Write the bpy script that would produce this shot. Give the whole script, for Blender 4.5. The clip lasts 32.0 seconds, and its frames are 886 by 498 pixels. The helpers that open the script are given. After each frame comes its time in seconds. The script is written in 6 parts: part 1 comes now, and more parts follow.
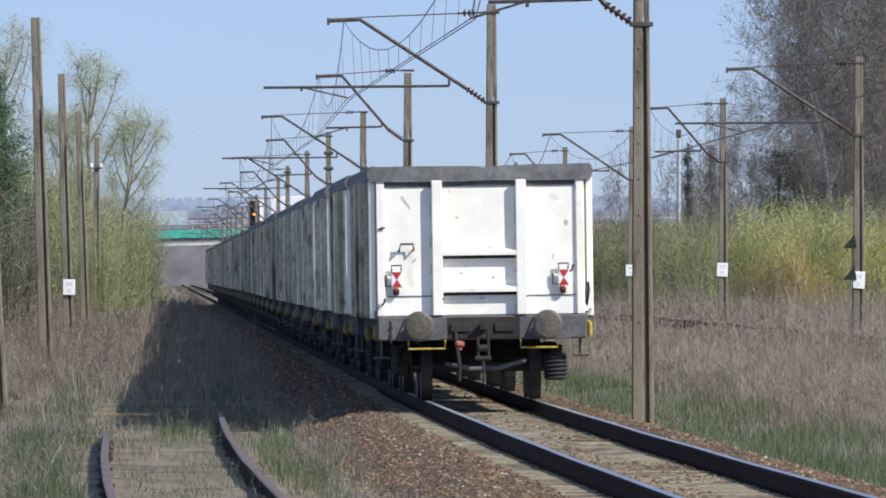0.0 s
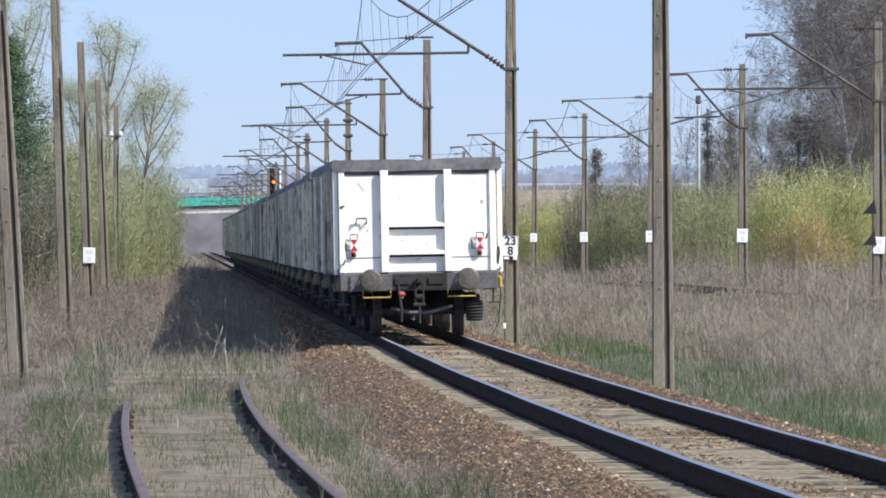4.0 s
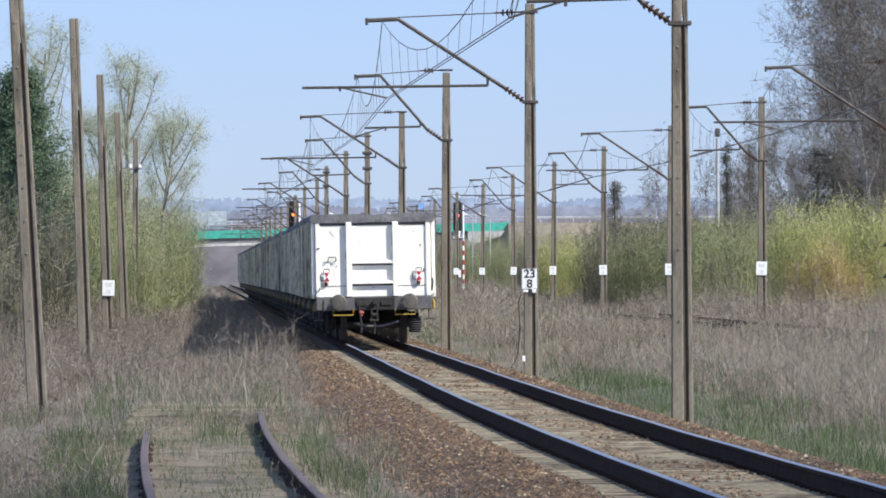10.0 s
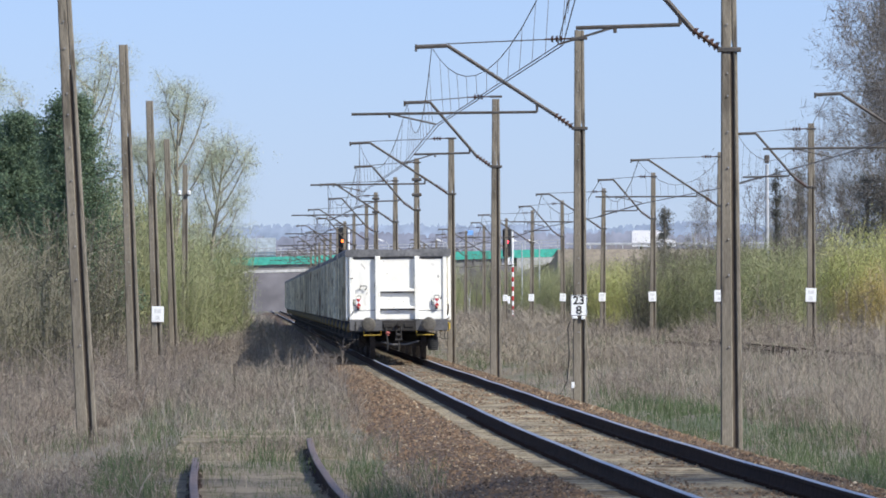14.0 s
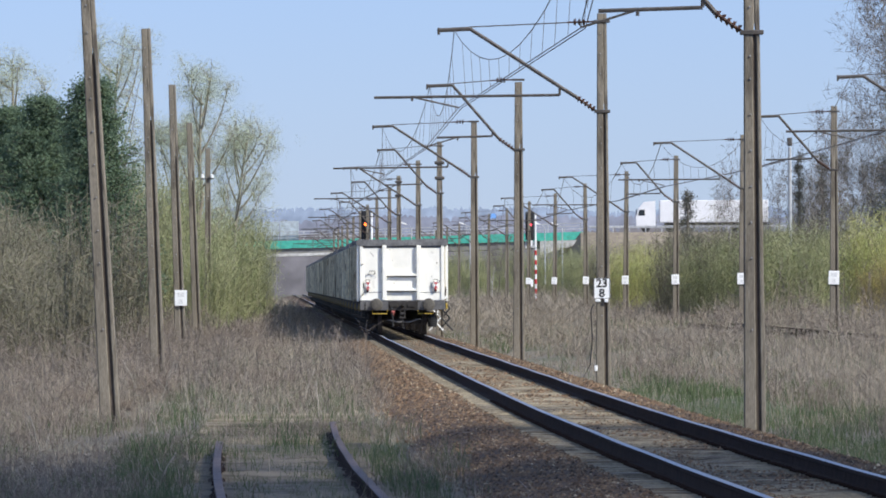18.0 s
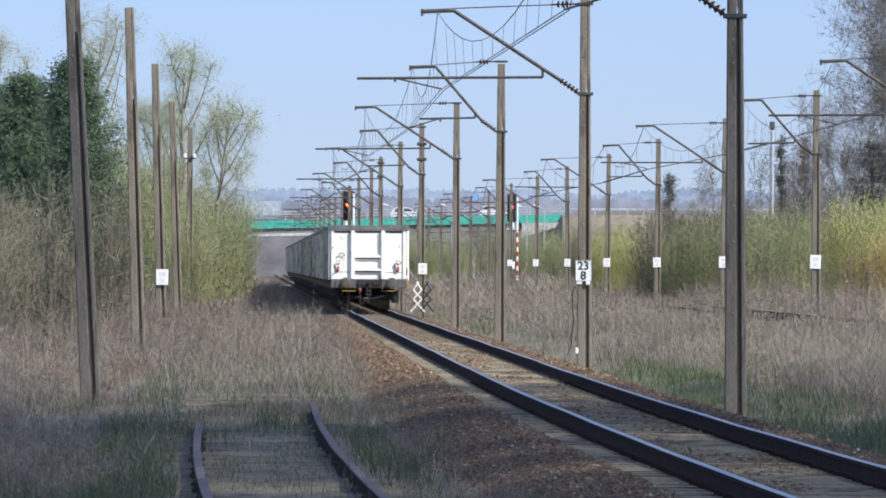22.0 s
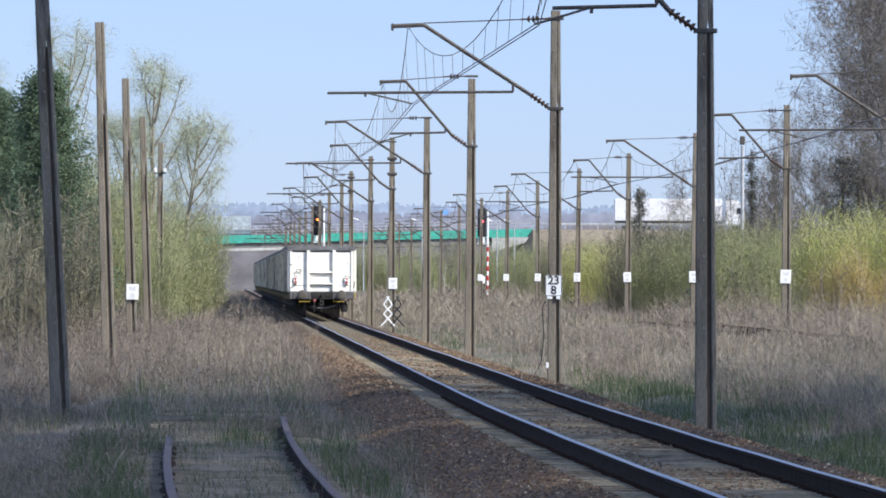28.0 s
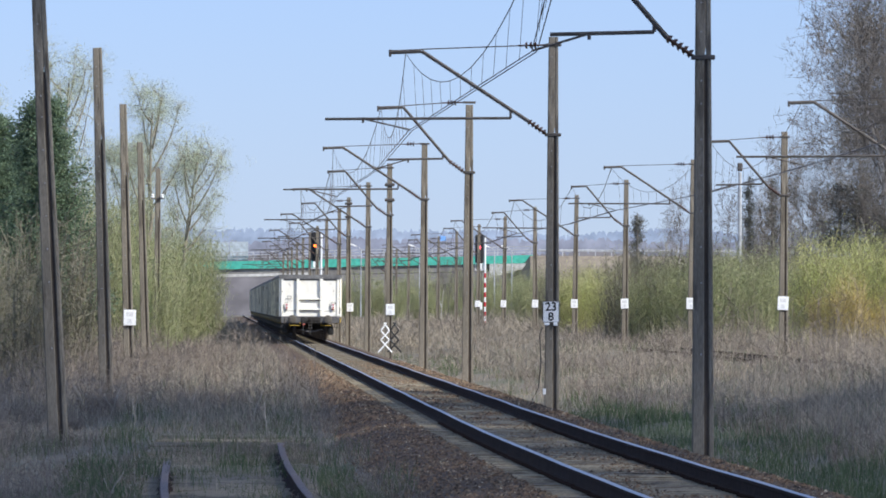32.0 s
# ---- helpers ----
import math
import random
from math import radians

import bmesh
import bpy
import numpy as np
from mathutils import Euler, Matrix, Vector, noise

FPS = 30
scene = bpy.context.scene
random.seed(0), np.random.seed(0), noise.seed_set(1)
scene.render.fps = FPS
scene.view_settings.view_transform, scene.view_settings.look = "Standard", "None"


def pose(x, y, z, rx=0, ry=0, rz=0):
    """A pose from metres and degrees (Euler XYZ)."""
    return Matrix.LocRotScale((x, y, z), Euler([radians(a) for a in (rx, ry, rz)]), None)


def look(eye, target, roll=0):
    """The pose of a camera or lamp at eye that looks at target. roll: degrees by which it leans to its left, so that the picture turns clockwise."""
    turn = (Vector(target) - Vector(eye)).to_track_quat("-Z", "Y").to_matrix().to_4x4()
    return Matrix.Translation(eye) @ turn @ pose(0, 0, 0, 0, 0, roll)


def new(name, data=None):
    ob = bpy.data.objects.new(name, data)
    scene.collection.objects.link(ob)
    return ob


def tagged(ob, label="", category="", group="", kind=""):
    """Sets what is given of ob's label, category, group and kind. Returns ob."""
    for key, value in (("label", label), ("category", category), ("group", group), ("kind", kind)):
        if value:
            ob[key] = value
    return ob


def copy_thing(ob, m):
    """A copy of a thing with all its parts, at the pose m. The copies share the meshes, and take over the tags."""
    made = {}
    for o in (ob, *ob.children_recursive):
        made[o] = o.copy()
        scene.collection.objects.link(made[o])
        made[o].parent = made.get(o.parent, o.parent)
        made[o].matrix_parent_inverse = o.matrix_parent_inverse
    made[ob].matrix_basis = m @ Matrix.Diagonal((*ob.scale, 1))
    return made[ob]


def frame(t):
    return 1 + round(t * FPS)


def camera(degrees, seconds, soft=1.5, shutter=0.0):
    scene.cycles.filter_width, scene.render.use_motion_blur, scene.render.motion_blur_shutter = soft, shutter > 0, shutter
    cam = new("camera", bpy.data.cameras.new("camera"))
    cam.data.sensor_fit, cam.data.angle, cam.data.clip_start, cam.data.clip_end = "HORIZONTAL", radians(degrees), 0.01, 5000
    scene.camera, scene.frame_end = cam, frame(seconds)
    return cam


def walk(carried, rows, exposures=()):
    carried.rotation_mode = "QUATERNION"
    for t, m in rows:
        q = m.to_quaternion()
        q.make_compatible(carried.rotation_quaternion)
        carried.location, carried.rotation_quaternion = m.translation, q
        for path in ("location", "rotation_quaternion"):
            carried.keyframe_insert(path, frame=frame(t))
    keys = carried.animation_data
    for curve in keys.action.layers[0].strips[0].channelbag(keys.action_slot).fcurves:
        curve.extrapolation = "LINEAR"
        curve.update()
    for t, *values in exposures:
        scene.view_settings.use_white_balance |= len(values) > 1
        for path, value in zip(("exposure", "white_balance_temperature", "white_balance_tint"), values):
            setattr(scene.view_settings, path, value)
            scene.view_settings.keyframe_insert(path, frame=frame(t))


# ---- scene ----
# The camera stands still on its tripod head and only swings a little; y runs along the line, x to the right, rail heads at z = 0.
EYE = Vector((0.0, 0.0, 1.737))
SWING = [
    (0.0, 0.5709, 0.1455, -0.031),
    (0.5, 0.5363, 0.0984, 0.013),
    (1.0, 0.5079, 0.0668, -0.111),
    (1.5, 0.5130, 0.0313, -0.136),
    (2.0, 0.4959, -0.0267, -0.241),
    (2.5, 0.4602, -0.0686, -0.318),
    (3.0, 0.4224, -0.1639, -0.293),
    (3.5, 0.4695, -0.1216, -0.338),
    (4.0, 0.4517, -0.0519, -0.236),
    (4.5, 0.4848, 0.0086, -0.023),
    (6.5, 0.4983, -0.0305, -0.093),
    (7.0, 0.4647, -0.0572, -0.109),
    (7.5, 0.4365, -0.0416, -0.125),
    (8.0, 0.3998, -0.0175, -0.201),
    (8.5, 0.4112, 0.0004, -0.058),
    (9.0, 0.4367, 0.0568, -0.032),
    (9.5, 0.4213, 0.1296, -0.067),
    (10.0, 0.3378, 0.1442, -0.221),
    (10.5, 0.2610, 0.1079, -0.137),
    (11.0, 0.1982, 0.0792, -0.315),
    (11.5, 0.1223, 0.0723, -0.252),
    (12.0, -0.0186, 0.0780, -0.413),
    (12.5, -0.0966, 0.0909, -0.233),
    (13.0, -0.0648, 0.1332, -0.203),
    (13.5, -0.0081, 0.2060, -0.130),
    (14.0, 0.0442, 0.3028, -0.189),
    (14.5, 0.1315, 0.3135, -0.226),
    (16.5, 0.1398, 0.3142, -0.368),
    (17.0, 0.0783, 0.2977, -0.479),
    (17.5, -0.0540, 0.2673, -0.436),
    (18.0, -0.0929, 0.2034, -0.287),
    (18.5, -0.0178, 0.2002, -0.186),
    (19.0, -0.0000, 0.2022, 0.000),
    (19.5, 0.0280, 0.2068, 0.013),
    (20.0, -0.0017, 0.2244, 0.061),
    (20.5, -0.0144, 0.1756, 0.111),
    (21.0, -0.0269, 0.2060, 0.143),
    (21.5, 0.0103, 0.2004, 0.172),
    (22.0, 0.0163, 0.0919, 0.157),
    (22.5, 0.0166, 0.1181, 0.170),
    (23.0, 0.0065, 0.1402, 0.187),
    (23.5, -0.0450, 0.1058, 0.040),
    (24.0, -0.0669, 0.0464, 0.001),
    (24.5, -0.0464, 0.0630, 0.006),
    (25.0, -0.0408, 0.0686, 0.081),
    (25.5, 0.0041, 0.0510, -0.069),
    (27.5, 0.1546, 0.1376, 0.207),
    (28.0, 0.1930, 0.1799, 0.163),
    (28.5, 0.2125, 0.2017, 0.114),
    (29.0, 0.2024, 0.2059, 0.141),
    (29.5, 0.2207, 0.1719, 0.041),
    (30.0, 0.2482, 0.2157, 0.160),
    (30.5, 0.2891, 0.2877, 0.218),
    (31.0, 0.2649, 0.3235, 0.177),
    (31.5, 0.2333, 0.3180, 0.180),
    (32.0, 0.2080, 0.3360, 0.249),
]


def aim(yaw, pitch, roll):
    a, p = radians(yaw), radians(pitch)
    return look(EYE, EYE + Vector((math.sin(a) * math.cos(p), math.cos(a) * math.cos(p), math.sin(p))) * 100, roll)


cam = camera(5.2808, 32.0, soft=1.8)
walk(cam, [(t, aim(yaw, pitch, roll)) for t, yaw, pitch, roll in SWING],
     exposures=[(0.0, 0.44), (1.0, 0.46), (2.0, 0.54), (3.0, 0.62), (4.5, 0.68), (7.0, 0.64), (9.0, 0.62), (11.0, 0.58), (14.0, 0.57), (17.0, 0.47), (19.0, 0.48), (21.0, 0.54), (23.0, 0.64), (25.0, 0.72), (28.0, 0.68), (30.0, 0.66), (31.0, 0.63), (32.0, 0.58)])

# ---- light: hazy spring sun from behind the right shoulder ----
SUN_AZ, SUN_EL = radians(127), radians(39)
world = bpy.data.worlds.new("sky")
scene.world = world
world.use_nodes = True
wn = world.node_tree.nodes
sky = wn.new("ShaderNodeTexSky")
sky.sky_type = "NISHITA"
sky.sun_disc = False
sky.sun_elevation, sky.sun_rotation = SUN_EL, SUN_AZ
sky.altitude = 1500
sky.air_density, sky.dust_density, sky.ozone_density = 1.0, 0.4, 1.0
wn["Background"].inputs["Strength"].default_value = 0.12
clear = wn.new("ShaderNodeMix")
clear.data_type, clear.blend_type = "RGBA", "MULTIPLY"
clear.inputs[0].default_value = 1.0
# low sky tinted blue; the unseen sky overhead made brighter and warmer to fill shadows
height = wn.new("ShaderNodeSeparateXYZ")
world.node_tree.links.new(wn.new("ShaderNodeTexCoord").outputs["Generated"], height.inputs[0])
rise = wn.new("ShaderNodeMapRange")
rise.interpolation_type = "SMOOTHSTEP"
rise.inputs["From Min"].default_value, rise.inputs["From Max"].default_value = 0.06, 0.7
world.node_tree.links.new(height.outputs["Z"], rise.inputs["Value"])
tint = wn.new("ShaderNodeMix")
tint.data_type = "RGBA"
tint.inputs[6].default_value, tint.inputs[7].default_value = (0.36, 0.45, 0.78, 1), (1.72, 1.47, 1.29, 1)
world.node_tree.links.new(rise.outputs[0], tint.inputs[0])
world.node_tree.links.new(tint.outputs[2], clear.inputs[7])
world.node_tree.links.new(sky.outputs[0], clear.inputs[6])
world.node_tree.links.new(clear.outputs[2], wn["Background"].inputs["Color"])
sun = new("sun", bpy.data.lights.new("sun", "SUN"))
sun.data.energy, sun.data.angle, sun.data.color = 3.6, radians(0.6), (0.985, 0.95, 0.88)
sun_way = Vector((math.sin(SUN_AZ) * math.cos(SUN_EL), math.cos(SUN_AZ) * math.cos(SUN_EL), math.sin(SUN_EL)))
sun.matrix_world = look(sun_way * 300, (0, 0, 0))


# ---- materials ----
def mat(name, c1, c2, scale=3.0, rough=0.8, metal=0.0, bump=0.2, fine=40.0, rnd=0.0, island=0.0, world_space=False,
        stretch=(1, 1, 1), c3=None, c3_scale=0.8, c3_cut=0.55, glow=0.0, sheen=0.5, grit=0.22):
    """Two tones mixed by a coarse noise, a third in patches, a fine grain on top, bump from the grain."""
    m = bpy.data.materials.new(name)
    m.use_nodes = True
    nt, nd = m.node_tree, m.node_tree.nodes
    p = nd["Principled BSDF"]
    link = nt.links.new
    if world_space:
        vec = nd.new("ShaderNodeNewGeometry").outputs["Position"]
    else:
        vec = nd.new("ShaderNodeTexCoord").outputs["Object"]
    mp = nd.new("ShaderNodeMapping")
    mp.inputs["Scale"].default_value = stretch
    if rnd and not world_space:
        far = nd.new("ShaderNodeVectorMath")
        far.operation = "MULTIPLY_ADD"
        link(nd.new("ShaderNodeObjectInfo").outputs["Random"], far.inputs[0])
        far.inputs[1].default_value = (61, 83, 47)
        link(vec, far.inputs[2])
        vec = far.outputs[0]
    link(vec, mp.inputs["Vector"])
    vec = mp.outputs[0]

    def noise_tex(sc, detail):
        n = nd.new("ShaderNodeTexNoise")
        n.inputs["Scale"].default_value, n.inputs["Detail"].default_value = sc, detail
        link(vec, n.inputs["Vector"])
        return n.outputs["Fac"]

    def ramp(fac, lo, hi):
        r = nd.new("ShaderNodeMapRange")
        r.inputs["From Min"].default_value, r.inputs["From Max"].default_value = lo, hi
        link(fac, r.inputs["Value"])
        return r.outputs[0]

    def mix(fac, a, b, kind="MIX"):
        x = nd.new("ShaderNodeMix")
        x.data_type, x.blend_type = "RGBA", kind
        for sock, v in ((x.inputs[0], fac), (x.inputs[6], a), (x.inputs[7], b)):
            if hasattr(v, "is_linked"):
                link(v, sock)
            elif isinstance(v, float):
                sock.default_value = v
            else:
                sock.default_value = (*v, 1)
        return x.outputs[2]

    col = mix(ramp(noise_tex(scale, 4), 0.35, 0.65), c1, c2)
    if c3:
        col = mix(ramp(noise_tex(c3_scale, 3), c3_cut, c3_cut + 0.12), col, c3)
    grain = noise_tex(fine, 3)
    g = nd.new("ShaderNodeMapRange")
    g.inputs["From Min"].default_value, g.inputs["From Max"].default_value = 0.3, 0.7
    g.inputs["To Min"].default_value, g.inputs["To Max"].default_value = 1 - grit, 1 + grit
    link(grain, g.inputs["Value"])
    v = g.outputs[0]
    for amount, src in ((rnd, "obj"), (island, "isl")):
        if amount:
            if src == "obj":
                o = nd.new("ShaderNodeObjectInfo").outputs["Random"]
            else:
                o = nd.new("ShaderNodeNewGeometry").outputs["Random Per Island"]
            r = nd.new("ShaderNodeMapRange")
            r.inputs["To Min"].default_value, r.inputs["To Max"].default_value = 1 - amount, 1 + amount
            link(o, r.inputs["Value"])
            k = nd.new("ShaderNodeMath")
            k.operation = "MULTIPLY"
            link(v, k.inputs[0])
            link(r.outputs[0], k.inputs[1])
            v = k.outputs[0]
    hs = nd.new("ShaderNodeHueSaturation")
    link(v, hs.inputs["Value"])
    link(col, hs.inputs["Color"])
    link(hs.outputs[0], p.inputs["Base Color"])
    p.inputs["Roughness"].default_value, p.inputs["Metallic"].default_value = rough, metal
    p.inputs["Specular IOR Level"].default_value = sheen
    if bump:
        b = nd.new("ShaderNodeBump")
        b.inputs["Strength"].default_value, b.inputs["Distance"].default_value = bump, 0.02
        link(grain, b.inputs["Height"])
        link(b.outputs[0], p.inputs["Normal"])
    if glow:
        p.inputs["Emission Color"].default_value = (*c1, 1)
        p.inputs["Emission Strength"].default_value = glow
    return m


def thin(m, share=0.42):
    """Lets part of the light through, as thin leaves and blades do."""
    nd, link = m.node_tree.nodes, m.node_tree.links.new
    p, out = nd["Principled BSDF"], nd["Material Output"]
    tr = nd.new("ShaderNodeBsdfTranslucent")
    link(p.inputs["Base Color"].links[0].from_socket, tr.inputs["Color"])
    mx = nd.new("ShaderNodeMixShader")
    mx.inputs[0].default_value = share
    link(p.outputs[0], mx.inputs[1])
    link(tr.outputs[0], mx.inputs[2])
    link(mx.outputs[0], out.inputs["Surface"])
    return m


def leaf_mat(name, c1, c2, c3=None):
    m = mat(name, c1, c2, 0.5, 0.8, bump=0, fine=3, island=0.15, grit=0.14, sheen=0.2, c3=c3, c3_scale=0.35)
    return thin(m)


M = {}
M["soil"] = mat("soil", (0.135, 0.115, 0.085), (0.20, 0.175, 0.13), 0.9, 0.95, bump=0.5, fine=12, world_space=True, c3=(0.085, 0.10, 0.05), c3_scale=0.12, c3_cut=0.52)
M["sand"] = mat("sandy_trackbed", (0.17, 0.138, 0.094), (0.24, 0.198, 0.14), 1.1, 0.95, bump=0.5, fine=14, world_space=True, c3=(0.105, 0.088, 0.058), c3_scale=1.6, c3_cut=0.53)
# bed colour kept below the stones' to deepen the shade between them
M["ballast"] = mat("ballast", (0.08, 0.048, 0.028), (0.12, 0.078, 0.046), 1.2, 0.95, bump=1.0, fine=18, world_space=True, c3=(0.06, 0.04, 0.027), c3_scale=0.6)
M["dust"] = mat("track_dust", (0.205, 0.168, 0.118), (0.29, 0.24, 0.17), 1.6, 0.95, bump=0.9, fine=12, world_space=True, c3=(0.085, 0.058, 0.038), c3_scale=2.6, c3_cut=0.49, grit=0.35)
M["stone"] = mat("stone", (0.098, 0.054, 0.029), (0.178, 0.115, 0.066), 5, 0.9, bump=0.3, fine=30, island=0.8, world_space=True, c3=(0.34, 0.285, 0.195), c3_scale=9, c3_cut=0.56)
M["sleeper"] = mat("sleeper_concrete", (0.21, 0.178, 0.125), (0.295, 0.255, 0.182), 2, 0.95, bump=0.4, fine=18, rnd=0.3, world_space=True, c3=(0.105, 0.078, 0.052), c3_scale=2.0, c3_cut=0.5, grit=0.3)
M["old_sleeper"] = mat("old_sleeper", (0.165, 0.14, 0.10), (0.25, 0.212, 0.155), 2, 0.95, bump=0.3, fine=25, rnd=0.3, world_space=True, c3=(0.10, 0.085, 0.055), c3_scale=1.8, c3_cut=0.52)
M["rail_side"] = mat("rail_side_rust", (0.034, 0.021, 0.015), (0.055, 0.033, 0.024), 6, 0.95, 0.0, fine=50, sheen=0.1)
M["rail_head"] = mat("rail_head_steel", (0.54, 0.535, 0.53), (0.42, 0.415, 0.41), 8, 0.4, 0.85, bump=0.05, fine=60, grit=0.15)
M["old_rail"] = mat("old_rail_rust", (0.12, 0.088, 0.08), (0.20, 0.155, 0.145), 6, 0.7, 0.2, fine=50)
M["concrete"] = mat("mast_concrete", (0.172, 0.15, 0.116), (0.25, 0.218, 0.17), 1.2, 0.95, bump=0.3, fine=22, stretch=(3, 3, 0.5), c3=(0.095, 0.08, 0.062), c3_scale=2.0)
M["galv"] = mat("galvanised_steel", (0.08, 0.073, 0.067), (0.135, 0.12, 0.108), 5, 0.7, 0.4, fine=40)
# pale tone standing for sky seen through holes in the masts
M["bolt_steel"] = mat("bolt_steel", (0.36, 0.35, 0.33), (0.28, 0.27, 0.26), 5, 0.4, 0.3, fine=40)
# web concrete darkened to stand for the shade inside the mast slot
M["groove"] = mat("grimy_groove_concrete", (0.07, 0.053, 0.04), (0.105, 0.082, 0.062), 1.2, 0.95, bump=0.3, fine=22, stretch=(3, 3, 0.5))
M["insulator"] = mat("brown_porcelain", (0.06, 0.03, 0.02), (0.10, 0.05, 0.03), 5, 0.3, fine=20)
M["wire"] = mat("copper_wire", (0.09, 0.075, 0.065), (0.13, 0.11, 0.10), 3, 0.6, 0.5, bump=0, fine=20)
M["board"] = mat("white_board", (0.92, 0.92, 0.90), (0.87, 0.87, 0.85), 4, 0.6, bump=0.05, fine=30, grit=0.05)
M["ink"] = mat("black_ink", (0.015, 0.015, 0.015), (0.03, 0.03, 0.03), 5, 0.7, bump=0)
M["white"] = mat("wagon_white_paint", (0.97, 0.945, 0.85), (0.93, 0.90, 0.80), 1.6, 0.5, bump=0.6, fine=2.6, c3=(0.66, 0.625, 0.55), c3_scale=2.3, c3_cut=0.66, grit=0.06)
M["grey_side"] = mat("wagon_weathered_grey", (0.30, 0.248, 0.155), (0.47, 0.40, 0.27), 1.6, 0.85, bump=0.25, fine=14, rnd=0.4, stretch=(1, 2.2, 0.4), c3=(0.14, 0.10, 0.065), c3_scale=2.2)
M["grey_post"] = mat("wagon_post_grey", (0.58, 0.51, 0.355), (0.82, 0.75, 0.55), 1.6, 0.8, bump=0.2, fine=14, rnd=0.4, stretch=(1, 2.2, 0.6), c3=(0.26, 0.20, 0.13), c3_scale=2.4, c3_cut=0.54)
M["rim"] = mat("dark_grey_rim", (0.13, 0.13, 0.133), (0.19, 0.19, 0.19), 2.5, 0.75, bump=0.15, fine=12)
M["headstock"] = mat("headstock_grey", (0.095, 0.094, 0.098), (0.145, 0.142, 0.142), 2.5, 0.8, bump=0.2, fine=20)
M["underframe"] = mat("underframe_black", (0.022, 0.020, 0.019), (0.045, 0.04, 0.036), 3, 0.85, bump=0.2, fine=22)
M["buffer"] = mat("greasy_buffer", (0.095, 0.085, 0.07), (0.15, 0.135, 0.11), 6, 0.6, 0.3, bump=0.15, fine=24)
M["wheel"] = mat("wheel_steel", (0.06, 0.05, 0.045), (0.10, 0.085, 0.075), 4, 0.7, 0.4, fine=30)
M["yellow"] = mat("yellow_paint", (0.62, 0.42, 0.05), (0.48, 0.33, 0.07), 4, 0.7, fine=25)
M["old_yellow"] = mat("grimy_yellow_paint", (0.34, 0.25, 0.09), (0.20, 0.15, 0.07), 4, 0.8, fine=20)
M["red"] = mat("red_reflector", (0.55, 0.03, 0.035), (0.45, 0.03, 0.03), 4, 0.5, bump=0.05, fine=25)
M["bark"] = mat("bark", (0.105, 0.09, 0.075), (0.17, 0.15, 0.125), 2, 0.95, bump=0.5, fine=15, stretch=(1, 1, 0.3))
M["birch"] = mat("birch_bark", (0.55, 0.53, 0.49), (0.38, 0.35, 0.32), 2, 0.9, bump=0.3, fine=9, c3=(0.10, 0.09, 0.08), c3_scale=4)
M["pale_bark"] = mat("pale_bark", (0.45, 0.40, 0.33), (0.34, 0.30, 0.25), 3, 0.9, bump=0.2, fine=12)
M["twig"] = mat("bare_twigs", (0.125, 0.11, 0.097), (0.185, 0.163, 0.142), 0.7, 0.95, bump=0, fine=4)
M["willow_twig"] = mat("willow_twigs", (0.27, 0.265, 0.18), (0.34, 0.335, 0.24), 0.7, 0.95, bump=0, fine=4)
M["willow_bark"] = mat("willow_bark", (0.22, 0.19, 0.145), (0.31, 0.275, 0.215), 2, 0.95, bump=0.5, fine=15, stretch=(1, 1, 0.3))
# young leaf green, made paler still to carry distance haze
M["willow_leaf"] = leaf_mat("willow_leaf", (0.50, 0.54, 0.37), (0.58, 0.62, 0.45))
M["spring_leaf"] = leaf_mat("spring_leaf", (0.285, 0.33, 0.145), (0.375, 0.40, 0.195))
M["lime_leaf"] = leaf_mat("lime_leaf", (0.46, 0.50, 0.17), (0.56, 0.56, 0.205), (0.60, 0.53, 0.19))
M["amber_leaf"] = leaf_mat("amber_leaf", (0.54, 0.46, 0.155), (0.57, 0.43, 0.16))
M["olive_leaf"] = leaf_mat("olive_leaf", (0.175, 0.178, 0.105), (0.23, 0.23, 0.14))
M["pine"] = leaf_mat("pine_needles", (0.135, 0.195, 0.12), (0.20, 0.27, 0.17))
M["spruce"] = leaf_mat("spruce_needles", (0.135, 0.138, 0.125), (0.18, 0.178, 0.155))
M["dry"] = thin(mat("dry_stalks", (0.315, 0.272, 0.21), (0.41, 0.355, 0.283), 0.35, 0.9, bump=0, fine=2, island=0.28, world_space=True, c3=(0.23, 0.193, 0.155), c3_scale=0.15, c3_cut=0.5, sheen=0.2), 0.3)
M["reed"] = thin(mat("pale_reed", (0.42, 0.35, 0.265), (0.52, 0.45, 0.35), 0.5, 0.85, bump=0, fine=2, island=0.3, world_space=True, sheen=0.2), 0.3)
M["weed"] = thin(mat("dead_weeds", (0.21, 0.172, 0.138), (0.30, 0.25, 0.205), 0.4, 0.9, bump=0, fine=2, island=0.35, world_space=True, sheen=0.2), 0.3)
M["fresh"] = thin(mat("fresh_grass", (0.085, 0.125, 0.058), (0.135, 0.172, 0.085), 0.4, 0.85, bump=0, fine=2, island=0.3, world_space=True, sheen=0.2, c3=(0.20, 0.205, 0.12), c3_scale=0.5, c3_cut=0.56), 0.35)
M["green_steel"] = mat("green_parapet", (0.06, 0.40, 0.30), (0.075, 0.47, 0.36), 0.2, 0.6, bump=0.05, fine=2)
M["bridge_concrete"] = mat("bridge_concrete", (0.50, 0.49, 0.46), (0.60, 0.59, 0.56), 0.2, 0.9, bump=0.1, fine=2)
# deck concrete coloured darker to carry the shade below the bridge
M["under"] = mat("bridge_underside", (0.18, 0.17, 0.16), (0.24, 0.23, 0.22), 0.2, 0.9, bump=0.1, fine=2)
